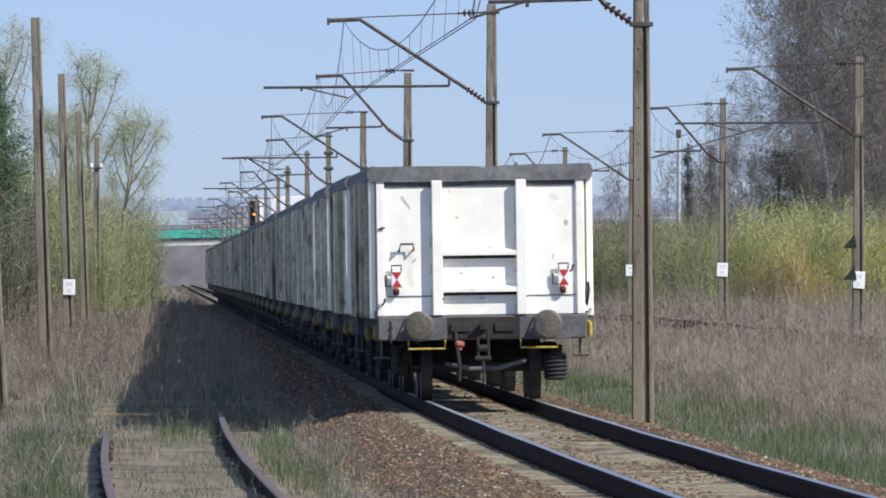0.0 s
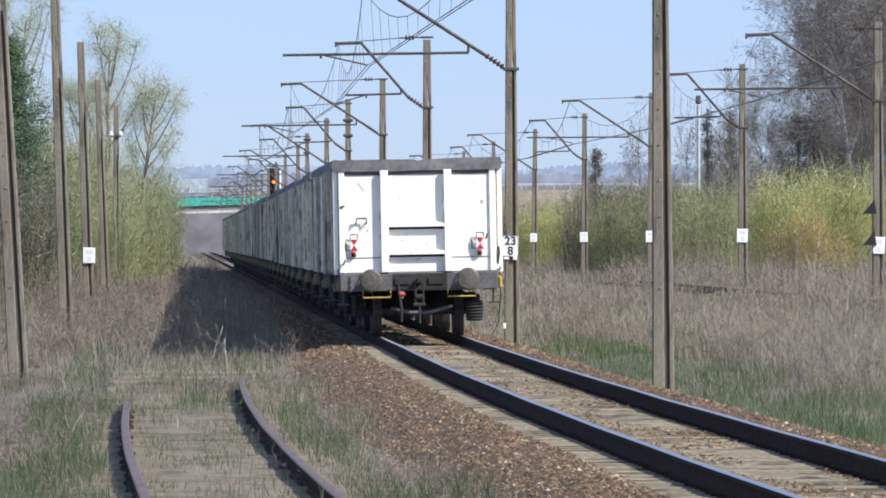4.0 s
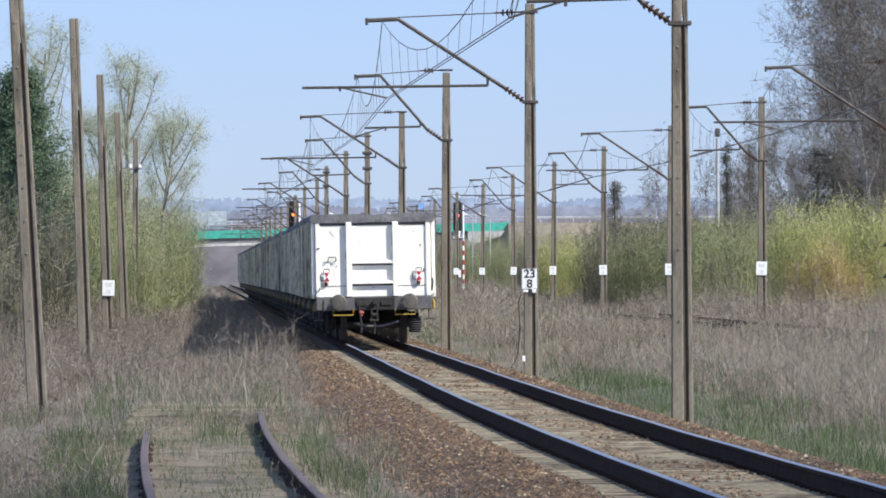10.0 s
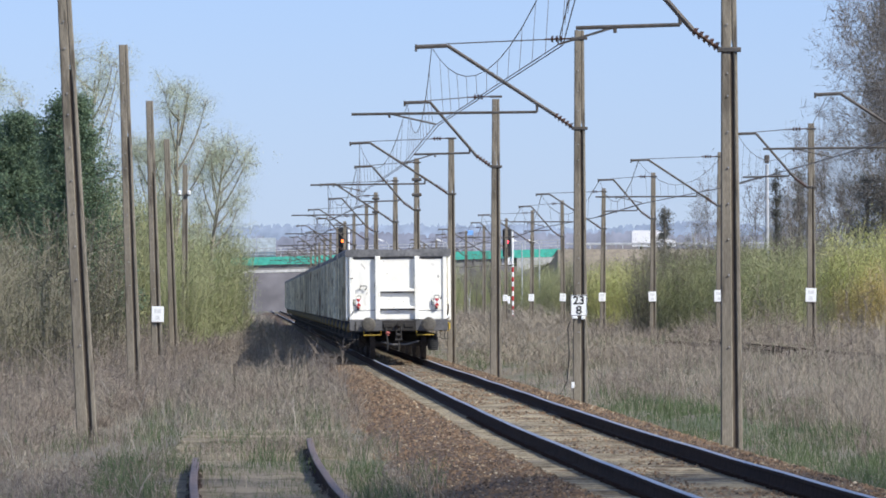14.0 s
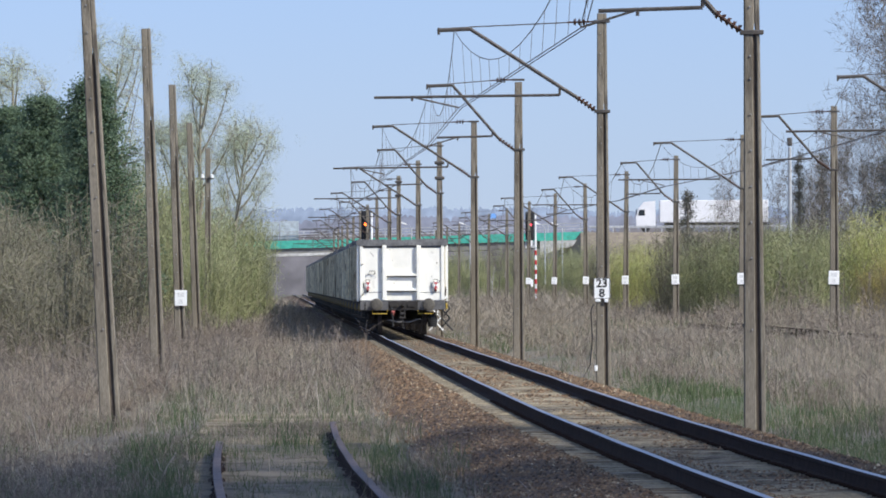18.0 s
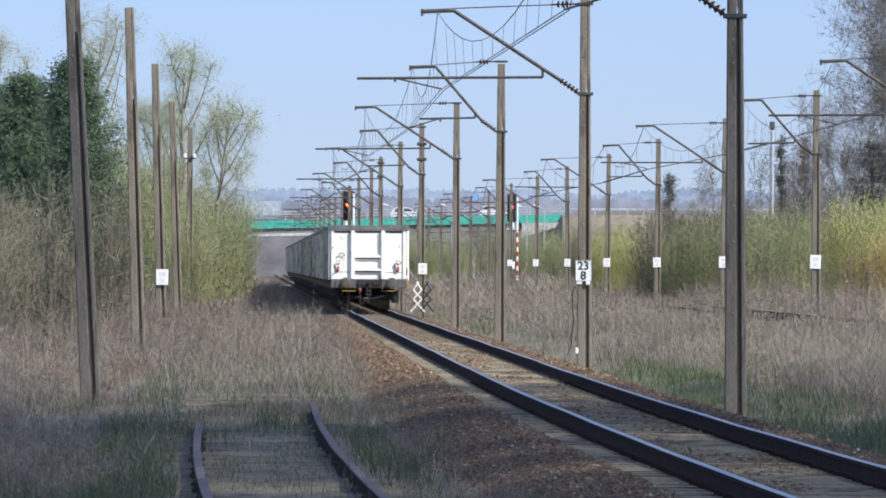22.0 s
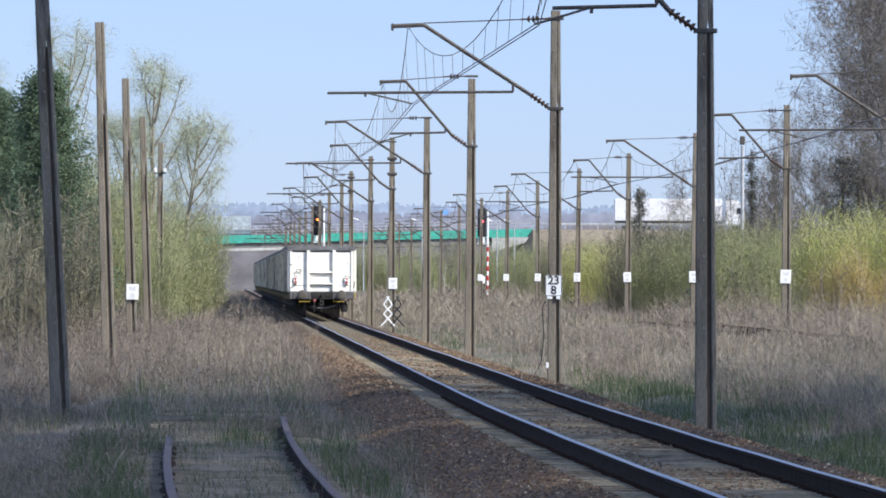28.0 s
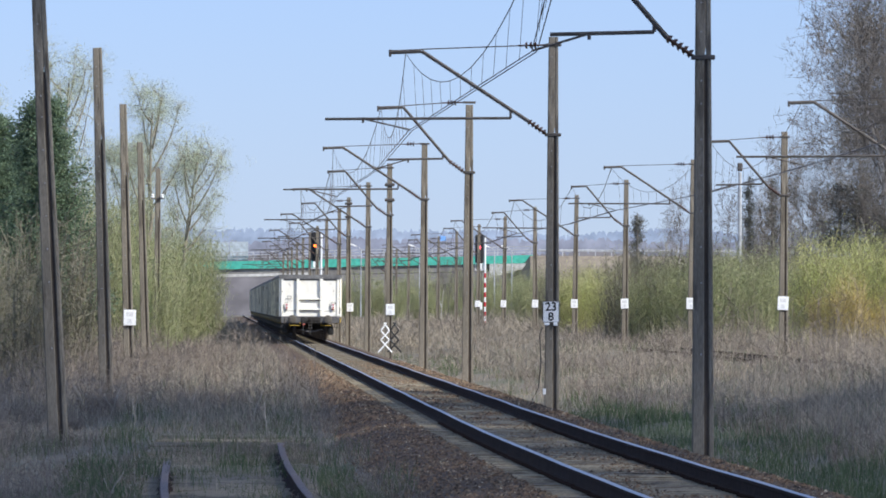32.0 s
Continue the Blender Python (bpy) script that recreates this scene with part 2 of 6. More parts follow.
M["truck_white"] = mat("white_tarpaulin", (0.82, 0.82, 0.83), (0.76, 0.76, 0.78), 0.6, 0.6, bump=0.05, fine=3, grit=0.03)
M["rubber"] = mat("tyre_rubber", (0.02, 0.02, 0.02), (0.035, 0.035, 0.035), 3, 0.9, fine=20)
M["black"] = mat("signal_black", (0.012, 0.012, 0.013), (0.02, 0.02, 0.022), 3, 0.6, fine=20)
M["glass_dark"] = mat("cab_glass", (0.02, 0.025, 0.03), (0.03, 0.035, 0.04), 3, 0.1, bump=0, fine=20)
M["amber_lamp"] = mat("amber_lamp", (1.0, 0.13, 0.015), (1.0, 0.13, 0.015), 3, 0.4, bump=0, glow=5.0)
M["red_lamp"] = mat("red_lamp", (1.0, 0.04, 0.07), (1.0, 0.04, 0.06), 3, 0.4, bump=0, glow=6.0)
M["lime_shoot"] = mat("golden_shoots", (0.34, 0.33, 0.155), (0.40, 0.37, 0.18), 0.5, 0.9, bump=0, fine=4)
M["amber_shoot"] = mat("amber_shoots", (0.36, 0.30, 0.15), (0.40, 0.31, 0.16), 0.5, 0.9, bump=0, fine=4)
M["spring_shoot"] = mat("green_shoots", (0.24, 0.245, 0.13), (0.31, 0.31, 0.17), 0.7, 0.9, bump=0, fine=4)
M["olive_shoot"] = mat("olive_shoots", (0.175, 0.16, 0.112), (0.235, 0.215, 0.155), 0.7, 0.9, bump=0, fine=4)
M["bramble"] = mat("bramble_canes", (0.225, 0.175, 0.138), (0.31, 0.25, 0.195), 0.7, 0.9, bump=0, fine=4, c3=(0.18, 0.16, 0.105), c3_scale=0.6)
# distance haze is mixed into these three colours, most in the farthest
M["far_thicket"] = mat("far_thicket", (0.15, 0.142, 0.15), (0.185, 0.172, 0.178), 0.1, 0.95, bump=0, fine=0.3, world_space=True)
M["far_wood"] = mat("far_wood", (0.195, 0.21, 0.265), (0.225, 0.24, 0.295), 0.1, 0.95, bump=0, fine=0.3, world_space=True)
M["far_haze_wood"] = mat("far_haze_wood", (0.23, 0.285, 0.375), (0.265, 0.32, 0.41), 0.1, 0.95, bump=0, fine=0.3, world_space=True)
M["blue_sign"] = mat("blue_sign", (0.18, 0.40, 0.82), (0.22, 0.44, 0.85), 1, 0.5, bump=0, fine=5, grit=0.05)
M["scar"] = mat("scuffed_paint", (0.68, 0.65, 0.59), (0.50, 0.46, 0.40), 9, 0.9, bump=0.1, fine=30)
M["rust_side"] = mat("wagon_rusty_panel", (0.24, 0.18, 0.125), (0.33, 0.265, 0.19), 1.3, 0.9, bump=0.25, fine=14, rnd=0.5, stretch=(1, 1.6, 0.35), c3=(0.15, 0.10, 0.065), c3_scale=2.0)


# ---- mesh helpers ----
class Mesh:
    """Collects vertices and faces of one part."""

    def __init__(self):
        self.v, self.f = [], []

    def add(self, verts, faces):
        n = len(self.v)
        self.v += [tuple(p) for p in verts]
        self.f += [tuple(i + n for i in q) for q in faces]
        return self

    def box(self, c, s, bev=0.0, turn=None):
        """A box with chamfered edges, centre c, size s."""
        hx, hy, hz = (a / 2 for a in s)
        c = Vector(c)
        if bev <= 0:
            pts = [Vector((x * hx, y * hy, z * hz)) for x in (-1, 1) for y in (-1, 1) for z in (-1, 1)]
            faces = [(0, 1, 3, 2), (4, 6, 7, 5), (0, 4, 5, 1), (2, 3, 7, 6), (0, 2, 6, 4), (1, 5, 7, 3)]
        else:
            b = min(bev, hx * 0.9, hy * 0.9, hz * 0.9)
            pts, ids = [], {}
            for x in (-1, 1):
                for y in (-1, 1):
                    for z in (-1, 1):
                        for k in range(3):
                            q = [x * hx, y * hy, z * hz]
                            for j in range(3):
                                if j != k:
                                    q[j] -= (x, y, z)[j] * b
                            ids[x, y, z, k] = len(pts)
                            pts.append(Vector(q))
            faces = []
            for k in range(3):
                i, j = (k + 1) % 3, (k + 2) % 3
                for sg in (-1, 1):
                    quad = []
                    for a, d in ((-1, -1), (1, -1), (1, 1), (-1, 1)):
                        t = [0, 0, 0]
                        t[k], t[i], t[j] = sg, a, d
                        quad.append(ids[t[0], t[1], t[2], k])
                    faces.append(tuple(quad if sg > 0 else quad[::-1]))
                for a in (-1, 1):
                    for d in (-1, 1):
                        t0, t1 = [0, 0, 0], [0, 0, 0]
                        t0[i] = t1[i] = a
                        t0[j] = t1[j] = d
                        t0[k], t1[k] = -1, 1
                        faces.append((ids[(*t0, i)], ids[(*t1, i)], ids[(*t1, j)], ids[(*t0, j)]))
            for x in (-1, 1):
                for y in (-1, 1):
                    for z in (-1, 1):
                        faces.append((ids[x, y, z, 0], ids[x, y, z, 1], ids[x, y, z, 2]))
        if turn:
            pts = [turn @ p for p in pts]
        return self.add([p + c for p in pts], faces)

    def tube(self, p0, p1, r0, r1=None, n=8, caps=True):
        p0, p1 = Vector(p0), Vector(p1)
        r1 = r0 if r1 is None else r1
        ax = (p1 - p0).normalized()
        a = ax.orthogonal().normalized()
        b = ax.cross(a)
        ring = [a * math.cos(2 * math.pi * i / n) + b * math.sin(2 * math.pi * i / n) for i in range(n)]
        faces = [(i, (i + 1) % n, n + (i + 1) % n, n + i) for i in range(n)]
        if caps:
            faces += [tuple(range(n))[::-1], tuple(range(n, 2 * n))]
        return self.add([p0 + r * r0 for r in ring] + [p1 + r * r1 for r in ring], faces)

    def path(self, pts, r, n=5):
        """One bent tube through the points."""
        pts = [Vector(p) for p in pts]
        vs, fs = [], []
        for k, p in enumerate(pts):
            ax = (pts[min(k + 1, len(pts) - 1)] - pts[max(k - 1, 0)]).normalized()
            a = ax.cross(Vector((0.31, 0.17, 0.93))).normalized() if abs(ax.z) < 0.9 else ax.cross(Vector((0.9, 0.35, 0.1))).normalized()
            b = ax.cross(a)
            vs += [p + (a * math.cos(2 * math.pi * i / n) + b * math.sin(2 * math.pi * i / n)) * r for i in range(n)]
            if k:
                o = (k - 1) * n
                fs += [(o + i, o + (i + 1) % n, o + n + (i + 1) % n, o + n + i) for i in range(n)]
        fs += [tuple(range(n))[::-1], tuple(len(vs) - n + i for i in range(n))]
        return self.add(vs, fs)

    def lathe(self, c, profile, n=14):
        """A turned body about the upright axis through c: rows of radius and height."""
        vs, fs = [], []
        for r, z in profile:
            vs += [(c[0] + r * math.cos(2 * math.pi * i / n), c[1] + r * math.sin(2 * math.pi * i / n), c[2] + z) for i in range(n)]
        for j in range(len(profile) - 1):
            fs += [(j * n + i, j * n + (i + 1) % n, (j + 1) * n + (i + 1) % n, (j + 1) * n + i) for i in range(n)]
        fs += [tuple(range(n))[::-1], tuple(len(vs) - n + i for i in range(n))]
        return self.add(vs, fs)

    def prism(self, outline, axis, lo, hi):
        """An outline in the plane across axis (0 x, 1 y, 2 z), from lo to hi along it."""
        def put(u, v, w):
            return {0: (w, u, v), 1: (u, w, v), 2: (u, v, w)}[axis]
        n = len(outline)
        return self.add([put(u, v, lo) for u, v in outline] + [put(u, v, hi) for u, v in outline],
                        [tuple(range(n)), tuple(range(n, 2 * n))[::-1]] + [(i, (i + 1) % n, n + (i + 1) % n, n + i) for i in range(n)])

    def data(self, name, material, smooth=False):
        me = bpy.data.meshes.new(name)
        me.from_pydata(self.v, [], self.f)
        bm = bmesh.new()
        bm.from_mesh(me)
        bmesh.ops.recalc_face_normals(bm, faces=bm.faces)
        bm.to_mesh(me)
        bm.free()
        me.materials.append(M[material])
        if smooth:
            me.polygons.foreach_set("use_smooth", [True] * len(me.polygons))
        return me


def part(name, mesh, material, parent=None, label="", smooth=False):
    ob = new(name, mesh.data(name, material, smooth) if isinstance(mesh, Mesh) else mesh)
    if parent:
        ob.parent = parent
    if label:
        ob["label"] = label
    return ob


def soup(name, verts, faces, material):
    """A mesh straight from arrays, for the large joined stuff."""
    me = bpy.data.meshes.new(name)
    verts, faces = np.asarray(verts, np.float32), np.asarray(faces, np.int32)
    k = faces.shape[1]
    me.vertices.add(len(verts))
    me.vertices.foreach_set("co", verts.ravel())
    me.loops.add(faces.size)
    me.loops.foreach_set("vertex_index", faces.ravel())
    me.polygons.add(len(faces))
    me.polygons.foreach_set("loop_start", np.arange(len(faces), dtype=np.int32) * k)
    me.update(calc_edges=True)
    me.materials.append(M[material])
    return me


def thing(name, m, label, category, group="", kind=""):
    ob = new(name)
    ob.empty_display_size = 0.3
    ob.matrix_world = m
    return tagged(ob, label, category, group, kind)


# ---- the plan: the line runs away in a long, almost straight sweep ----
def xt(y):
    """The middle of the running track."""
    y = max(y, 20.0)
    return 1.83 - 0.0195 * (y - 131) + (7e-5 * (150 - y) ** 2 if y < 150 else 0.0)


def xo(y):
    """The middle of the disused track."""
    a = min(max(y, 70.0), 150.0)
    return -1.9 - 0.0256 * (a - 105) + 0.00016 * (a - 105) ** 2 - 0.0368 * min(y - 70.0, 0) - 0.0112 * max(y - 150.0, 0)


def x2(y):
    """The middle of the second line across the field."""
    return 16.0 - 0.0203 * y


def bump01(a, lo, hi):
    a = min(max((a - lo) / (hi - lo), 0.0), 1.0)
    return a * a * (3 - 2 * a)


def ground_z(x, y):
    u = x - xt(y)
    if u > 0:
        z = -0.27 + 0.07 * bump01(u, 1.1, 1.28) - 0.38 * bump01(u, 1.6, 2.7)
        rise = 0.42 * bump01(u, 4.0, 9.0) + 0.22 * (1 - bump01(abs(x - x2(y)), 1.3, 2.8))
        w = noise.noise(Vector((x * 0.25, y * 0.04, 0))) * 0.16 * bump01(u, 2.7, 5)
        z += rise + w + 0.36 * bump01(u, 13, 24) + 0.28 * math.exp(-((u - 3.9) / 0.8) ** 2 - ((y - 172) / 7) ** 2)
    else:
        z = -0.27 + 0.07 * bump01(-u, 1.1, 1.28) - 0.26 * bump01(-u, 1.6, 2.9)
        w = noise.noise(Vector((x * 0.3, y * 0.05, 3))) * 0.12 * bump01(-u, 6.0, 8)
        z += w - 0.12 * bump01(-u, 6.0, 7.5) + 0.5 * bump01(-u, 8, 16)
    return z


def build_ground():
    ys = list(np.concatenate([[-60, -20, 10, 35, 50], np.arange(60, 200, 1.0), np.arange(200, 500, 4.0), np.arange(500, 1250, 16.0), [1400, 2000, 3000, 4600]]))
    us = list(np.concatenate([[-2500, -600, -200, -90, -55, -38], np.arange(-26, -8, 1.5), np.arange(-8, -3, 0.5), np.arange(-3, 3.1, 0.2), np.arange(3.5, 8, 0.5), np.arange(8, 27, 1.5), [40, 60, 95, 200, 600, 2500]]))
    v = []
    for y in ys:
        for u in us:
            x = xt(y) + u
            v.append((x, y, ground_z(x, y)))
    n = len(us)
    f = [(j * n + i, j * n + i + 1, (j + 1) * n + i + 1, (j + 1) * n + i) for j in range(len(ys) - 1) for i in range(n - 1)]
    ob = part("ground", soup("ground", v, f, "soil"), None)
    tagged(ob, "rough lineside ground with dry soil and moss", "ground", kind="structure")
    # the ballast bed lies on the ground as a shallow crowned sheet
    ys = np.concatenate([[-60, 0, 40], np.arange(60, 220, 0.5), np.arange(220, 700, 4.0), np.arange(700, 1500, 20.0)])
    us = np.array([-2.6, -2.45, -2.2, -1.9, -1.6, -1.42, -1.3, -1.2, -0.6, 0, 0.6, 1.2, 1.3, 1.42, 1.6, 1.9, 2.3, 2.6])
    v = []
    for y in ys:
        for u in us:
            x = xt(y) + u
            k = noise.noise(Vector((x * 2.1, y * 2.1, 1))) * 0.03
            v.append((x, y, ground_z(x, y) + (0.02 + k if -2.5 < u < 2.5 else -0.03)))
    n = len(us)
    f = [(j * n + i, j * n + i + 1, (j + 1) * n + i + 1, (j + 1) * n + i) for j in range(len(ys) - 1) for i in range(n - 1)]
    ob = part("ballast_bed", soup("ballast_bed", v, f, "ballast"), None)
    tagged(ob, "rust-brown crushed stone ballast bed under the track", "ballast", kind="structure")

    ys = np.concatenate([[-60, 0, 40], np.arange(60, 180, 0.31), np.arange(180, 420, 1.0), np.arange(420, 900, 8.0)])
    us = np.linspace(-1.36, 1.36, 23)
    v = []
    for y in ys:
        for u in us:
            x = xt(y) + u
            lump = 0.032 * noise.noise(Vector((u * 1.7, y * 1.3, 15))) + 0.014 * noise.noise(Vector((u * 6, y * 5, 16)))
            v.append((x, y, -0.187 + lump - 0.07 * bump01(abs(u), 1.2, 1.36)))
    n = len(us)
    f = [(j * n + i, j * n + i + 1, (j + 1) * n + i + 1, (j + 1) * n + i) for j in range(len(ys) - 1) for i in range(n - 1)]
    ob = part("dusty_infill", soup("dusty_infill", v, f, "dust"), None)
    tagged(ob, "pale dust and gravel packed between sleepers", "gravel", kind="structure")


RAIL = [(-0.075, -0.172), (0.075, -0.172), (0.075, -0.160), (0.018, -0.140), (0.012, -0.05), (0.036, -0.038), (0.036, -0.004), (-0.036, -0.004), (-0.036, -0.038), (-0.012, -0.05), (-0.018, -0.140), (-0.075, -0.160)]


def sweep(outline, line, side, ys, z0):
    """An outline carried along a line of the plan, side metres off its middle."""
    m, n = Mesh(), len(outline)
    pts = [(line(y) + side + u + 0.010 * noise.noise(Vector((side, y * 0.09, 5))), y, z0 + w + 0.014 * noise.noise(Vector((side * 0.3, y * 0.075, 9)))) for y in ys for u, w in outline]
    faces = [(j * n + i, j * n + (i + 1) % n, (j + 1) * n + (i + 1) % n, (j + 1) * n + i) for j in range(len(ys) - 1) for i in range(n)]
    faces += [tuple(range(n)), tuple((len(ys) - 1) * n + i for i in range(n))]
    return m.add(pts, faces)


def build_track():
    ys = [-60, 20, 40] + list(range(60, 420, 3)) + [450, 700, 1000, 1600]
    track = thing("running_track", pose(0, 0, 0), "busy railway track, polished rails on dusty concrete sleepers", "railway track", kind="structure")
    for side in (-0.7535, 0.7535):
        rail = part("rail", sweep(RAIL, xt, side, ys, 0), "rail_side", track, "dark rusty rail with a polished head")
        part("rail_head", sweep([(-0.036, -0.004), (0.036, -0.004), (0.03, 0.0), (-0.03, 0.0)], xt, side, ys, 0), "rail_head", rail, "bright worn steel running surface")
    sl = Mesh().box((0, 0, -0.245), (2.5, 0.26, 0.15), 0.025)
    sl = sl.data("sleeper", "sleeper")
    clip = Mesh()
    for x in (-0.7535, 0.7535):
        for k in (-1, 1):
            clip.box((x + k * 0.1, 0, -0.158), (0.07, 0.09, 0.035), 0.01)
    clip = clip.data("rail_clip", "rail_side")
    y, n = 62.0, 0
    rest = Mesh()
    while y < 900:
        if n < 290:
            s = part("sleeper", sl, None, track)
            s.location = (xt(y), y, random.uniform(-0.006, 0.006))
            s.rotation_euler = (0, 0, random.uniform(-0.01, 0.01))
            if n < 150:
                part("rail_clip", clip, None, s)
        else:
            rest.box((xt(y), y, -0.245), (2.5, 0.26, 0.15))
        n += 1
        y += 0.62
    tagged(part("sleeper_rest", rest, "sleeper", track), kind="stuff")
    # disused track, its rails sinking into the grass
    old = thing("disused_track", pose(0, 0, 0), "disused rusty track sinking into dry grass", "railway track", kind="structure")
    ys = [-60, 20, 50] + list(range(60, 150, 3))
    for side, end in ((-0.7535, 121.5), (0.7535, 138.0)):
        yy = [a for a in ys if a < end] + [end]
        rail = part("rail", sweep([(u * 1.25, w) for u, w in RAIL], xo, side, yy, -0.25), "rail_side", old, "rusty rail, unused")
        part("rail_head", sweep([(-0.045, -0.004), (0.045, -0.004), (0.034, 0.004), (-0.034, 0.004)], xo, side, yy, -0.25), "old_rail", rail, "dull brown rail head")
    ys2 = np.arange(58, 128, 0.5)
    us2 = np.linspace(-1.5, 1.5, 17)
    vv = [(xo(y) + u, y, -0.404 + 0.035 * noise.noise(Vector((u * 1.3, y * 0.5, 12))) + 0.02 * noise.noise(Vector((u * 4, y * 2, 3))) - 0.08 * bump01(abs(u), 1.1, 1.5)) for y in ys2 for u in us2]
    n = len(us2)
    ff = [(j * n + i, j * n + i + 1, (j + 1) * n + i + 1, (j + 1) * n + i) for j in range(len(ys2) - 1) for i in range(n - 1)]
    tagged(part("sandy_bed", soup("sandy_bed", vv, ff, "sand"), None), "sandy silted bed between disused rails", "ground", kind="structure")
    osl = Mesh().box((0, 0, -0.48), (2.5, 0.25, 0.14), 0.02).data("old_sleeper", "old_sleeper")
    y = 62.0
    while y < 160:
        s = part("sleeper", osl, None, old)
        s.location = (xo(y), y, random.uniform(-0.05, 0.004))
        s.rotation_euler = (random.uniform(-0.02, 0.02), 0, random.uniform(-0.03, 0.03))
        y += 0.65
    # second line across the field
    far = thing("second_track", pose(0, 0, 0), "rusty track of the second line half hidden by reeds", "railway track", kind="structure")
    ys = [100, 160, 220, 280, 345]
    for side in (-0.7535, 0.7535):
        part("rail", sweep(RAIL, x2, side, ys, 0.27), "rail_side", far)
    m = Mesh()
    for k in range(205):
        y = 200 + k * 0.7
        m.box((x2(y), y, 0.04), (2.5, 0.24, 0.14))
    tagged(part("sleeper_row", m, "old_sleeper", far), kind="stuff")


# ---- masts of the overhead line ----
MAST_TOP = 7.75
K = 0.950  # the mast drawings are reduced to this size


def kz(z):
    return 1.737 * (1 - K) + K * z


def mast_post(top=MAST_TOP):
    """A split concrete mast: a broad and a narrow tapered leg with a deep slot between, its web coloured dark for
    shade, solid at the head.
    """
    legs = []
    h0, h1 = -1.2, top
    rows = ((h0, 0.345, 0.28), (5.45, 0.245, 0.22), (5.75, 0.24, 0.215), (h1, 0.21, 0.18))
    for sgn in (-1, 1):
        pts = []
        for k, (z, w, d) in enumerate(rows):
            slot = 0.042 * w / 0.4
            mid = 0.065 * w / 0.4
            a, b = (-w / 2, mid - slot) if sgn < 0 else (mid + slot, w / 2)
            if k >= 2:
                a, b = (-w / 2, mid) if sgn < 0 else (mid, w / 2)
            c = 0.016
            pts += [(a, -d / 2 + c, z), (a + c, -d / 2, z), (b - c, -d / 2, z), (b, -d / 2 + c, z), (b, d / 2, z), (a, d / 2, z)]
        f = [tuple(range(6)), tuple(range(18, 24))]
        for k in range(3):
            f += [(k * 6 + i, k * 6 + (i + 1) % 6, k * 6 + 6 + (i + 1) % 6, k * 6 + 6 + i) for i in range(6)]
        legs.append(Mesh().add(pts, f).data("post_leg", "concrete"))
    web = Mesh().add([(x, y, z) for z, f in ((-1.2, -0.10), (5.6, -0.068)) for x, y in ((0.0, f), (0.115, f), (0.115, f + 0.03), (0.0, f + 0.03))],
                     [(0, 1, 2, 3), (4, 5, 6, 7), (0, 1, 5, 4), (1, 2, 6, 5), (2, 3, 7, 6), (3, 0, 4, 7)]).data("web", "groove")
    # small pale studs added in place of through-holes with sky behind
    bolt = [Mesh().tube((-0.03, -0.14 + z * 0.0055, z), (-0.03, -0.165 + z * 0.0055, z), 0.016, n=6).data("bolt", "bolt_steel") for z in (1.0, 2.1, 2.65, 3.2, 3.75, 4.3, 4.85, 5.2, 5.95, 6.4, 6.85, 7.3)]
    return legs, web, bolt


def cantilever(kind):
    """Arm meshes for one mast: strut, head beam, tie, insulators, registration tube and steady arm."""
    out = []
    if kind == "a":
        hip, head, tube_end, tube_at, steady = -2.95, -3.65, -5.1, -0.95, (-4.25, -3.2)
    else:
        hip, head, tube_end, tube_at, steady = -1.9, -2.62, -2.35, -0.75, (-1.75, -2.62)
    foot, hipz = 5.56, 7.42
    s = Mesh().tube((-0.55, 0, foot + 0.30), (hip, 0, hipz), 0.045, n=6)
    s.tube((hip, 0, hipz), (head, 0, hipz - 0.03), 0.05, n=6)
    s.box((head, 0, hipz - 0.05), (0.06, 0.08, 0.16), 0.01)
    out.append(("strut", s, "galv"))
    ins = Mesh()
    for k in range(5):
        a = Vector((-0.18 - k * 0.08, 0, foot + 0.05 + k * 0.055))
        ins.tube(a, a + Vector((-0.045, 0, 0.03)), 0.075, 0.05, n=8)
    ins.tube((-0.13, 0, foot), (-0.58, 0, foot + 0.32), 0.03, n=6)
    out.append(("strut_insulator", ins, "insulator"))
    t = Mesh().tube((-0.75, 0, 7.55), (hip, 0, hipz + 0.04), 0.014, n=5)
    out.append(("tie_rod", t, "galv"))
    ins = Mesh().tube((-0.1, 0, 7.57), (-0.78, 0, 7.55), 0.022, n=5)
    for k in range(3):
        ins.tube((-0.38 - k * 0.1, 0, 7.56), (-0.43 - k * 0.1, 0, 7.56), 0.085, 0.055, n=8)
    out.append(("tie_insulator", ins, "insulator"))
    r = (tube_at, 0, foot + 0.30 + (7.42 - foot - 0.3) * (tube_at + 0.55) / (hip + 0.55))
    zt = 5.93 if kind == "a" else 5.95
    reg = Mesh().tube((tube_at, 0, zt), (tube_end, 0, zt - 0.04), 0.032, n=6).tube((tube_at, 0, r[2]), (tube_at, 0, zt), 0.03, n=6)
    out.append(("registration_tube", reg, "galv"))
    st = Mesh().tube((steady[0], 0, zt - 0.03), (steady[1], 0, 5.66), 0.02, n=5)
    st.tube((steady[0], 0, zt), (steady[0], 0, zt - 0.12), 0.03, n=5)
    out.append(("steady_arm", st, "galv"))
    out.append(("clamp", Mesh().box((0, 0, foot), (0.36, 0.28, 0.07), 0.01), "galv"))
    out.append(("clamp", Mesh().box((0, 0, 7.57), (0.36, 0.24, 0.06), 0.01), "galv"))
    return [(n, m.data(n, k), None) for n, m, k in out], steady[1], head if kind == "a" else head - 0.25


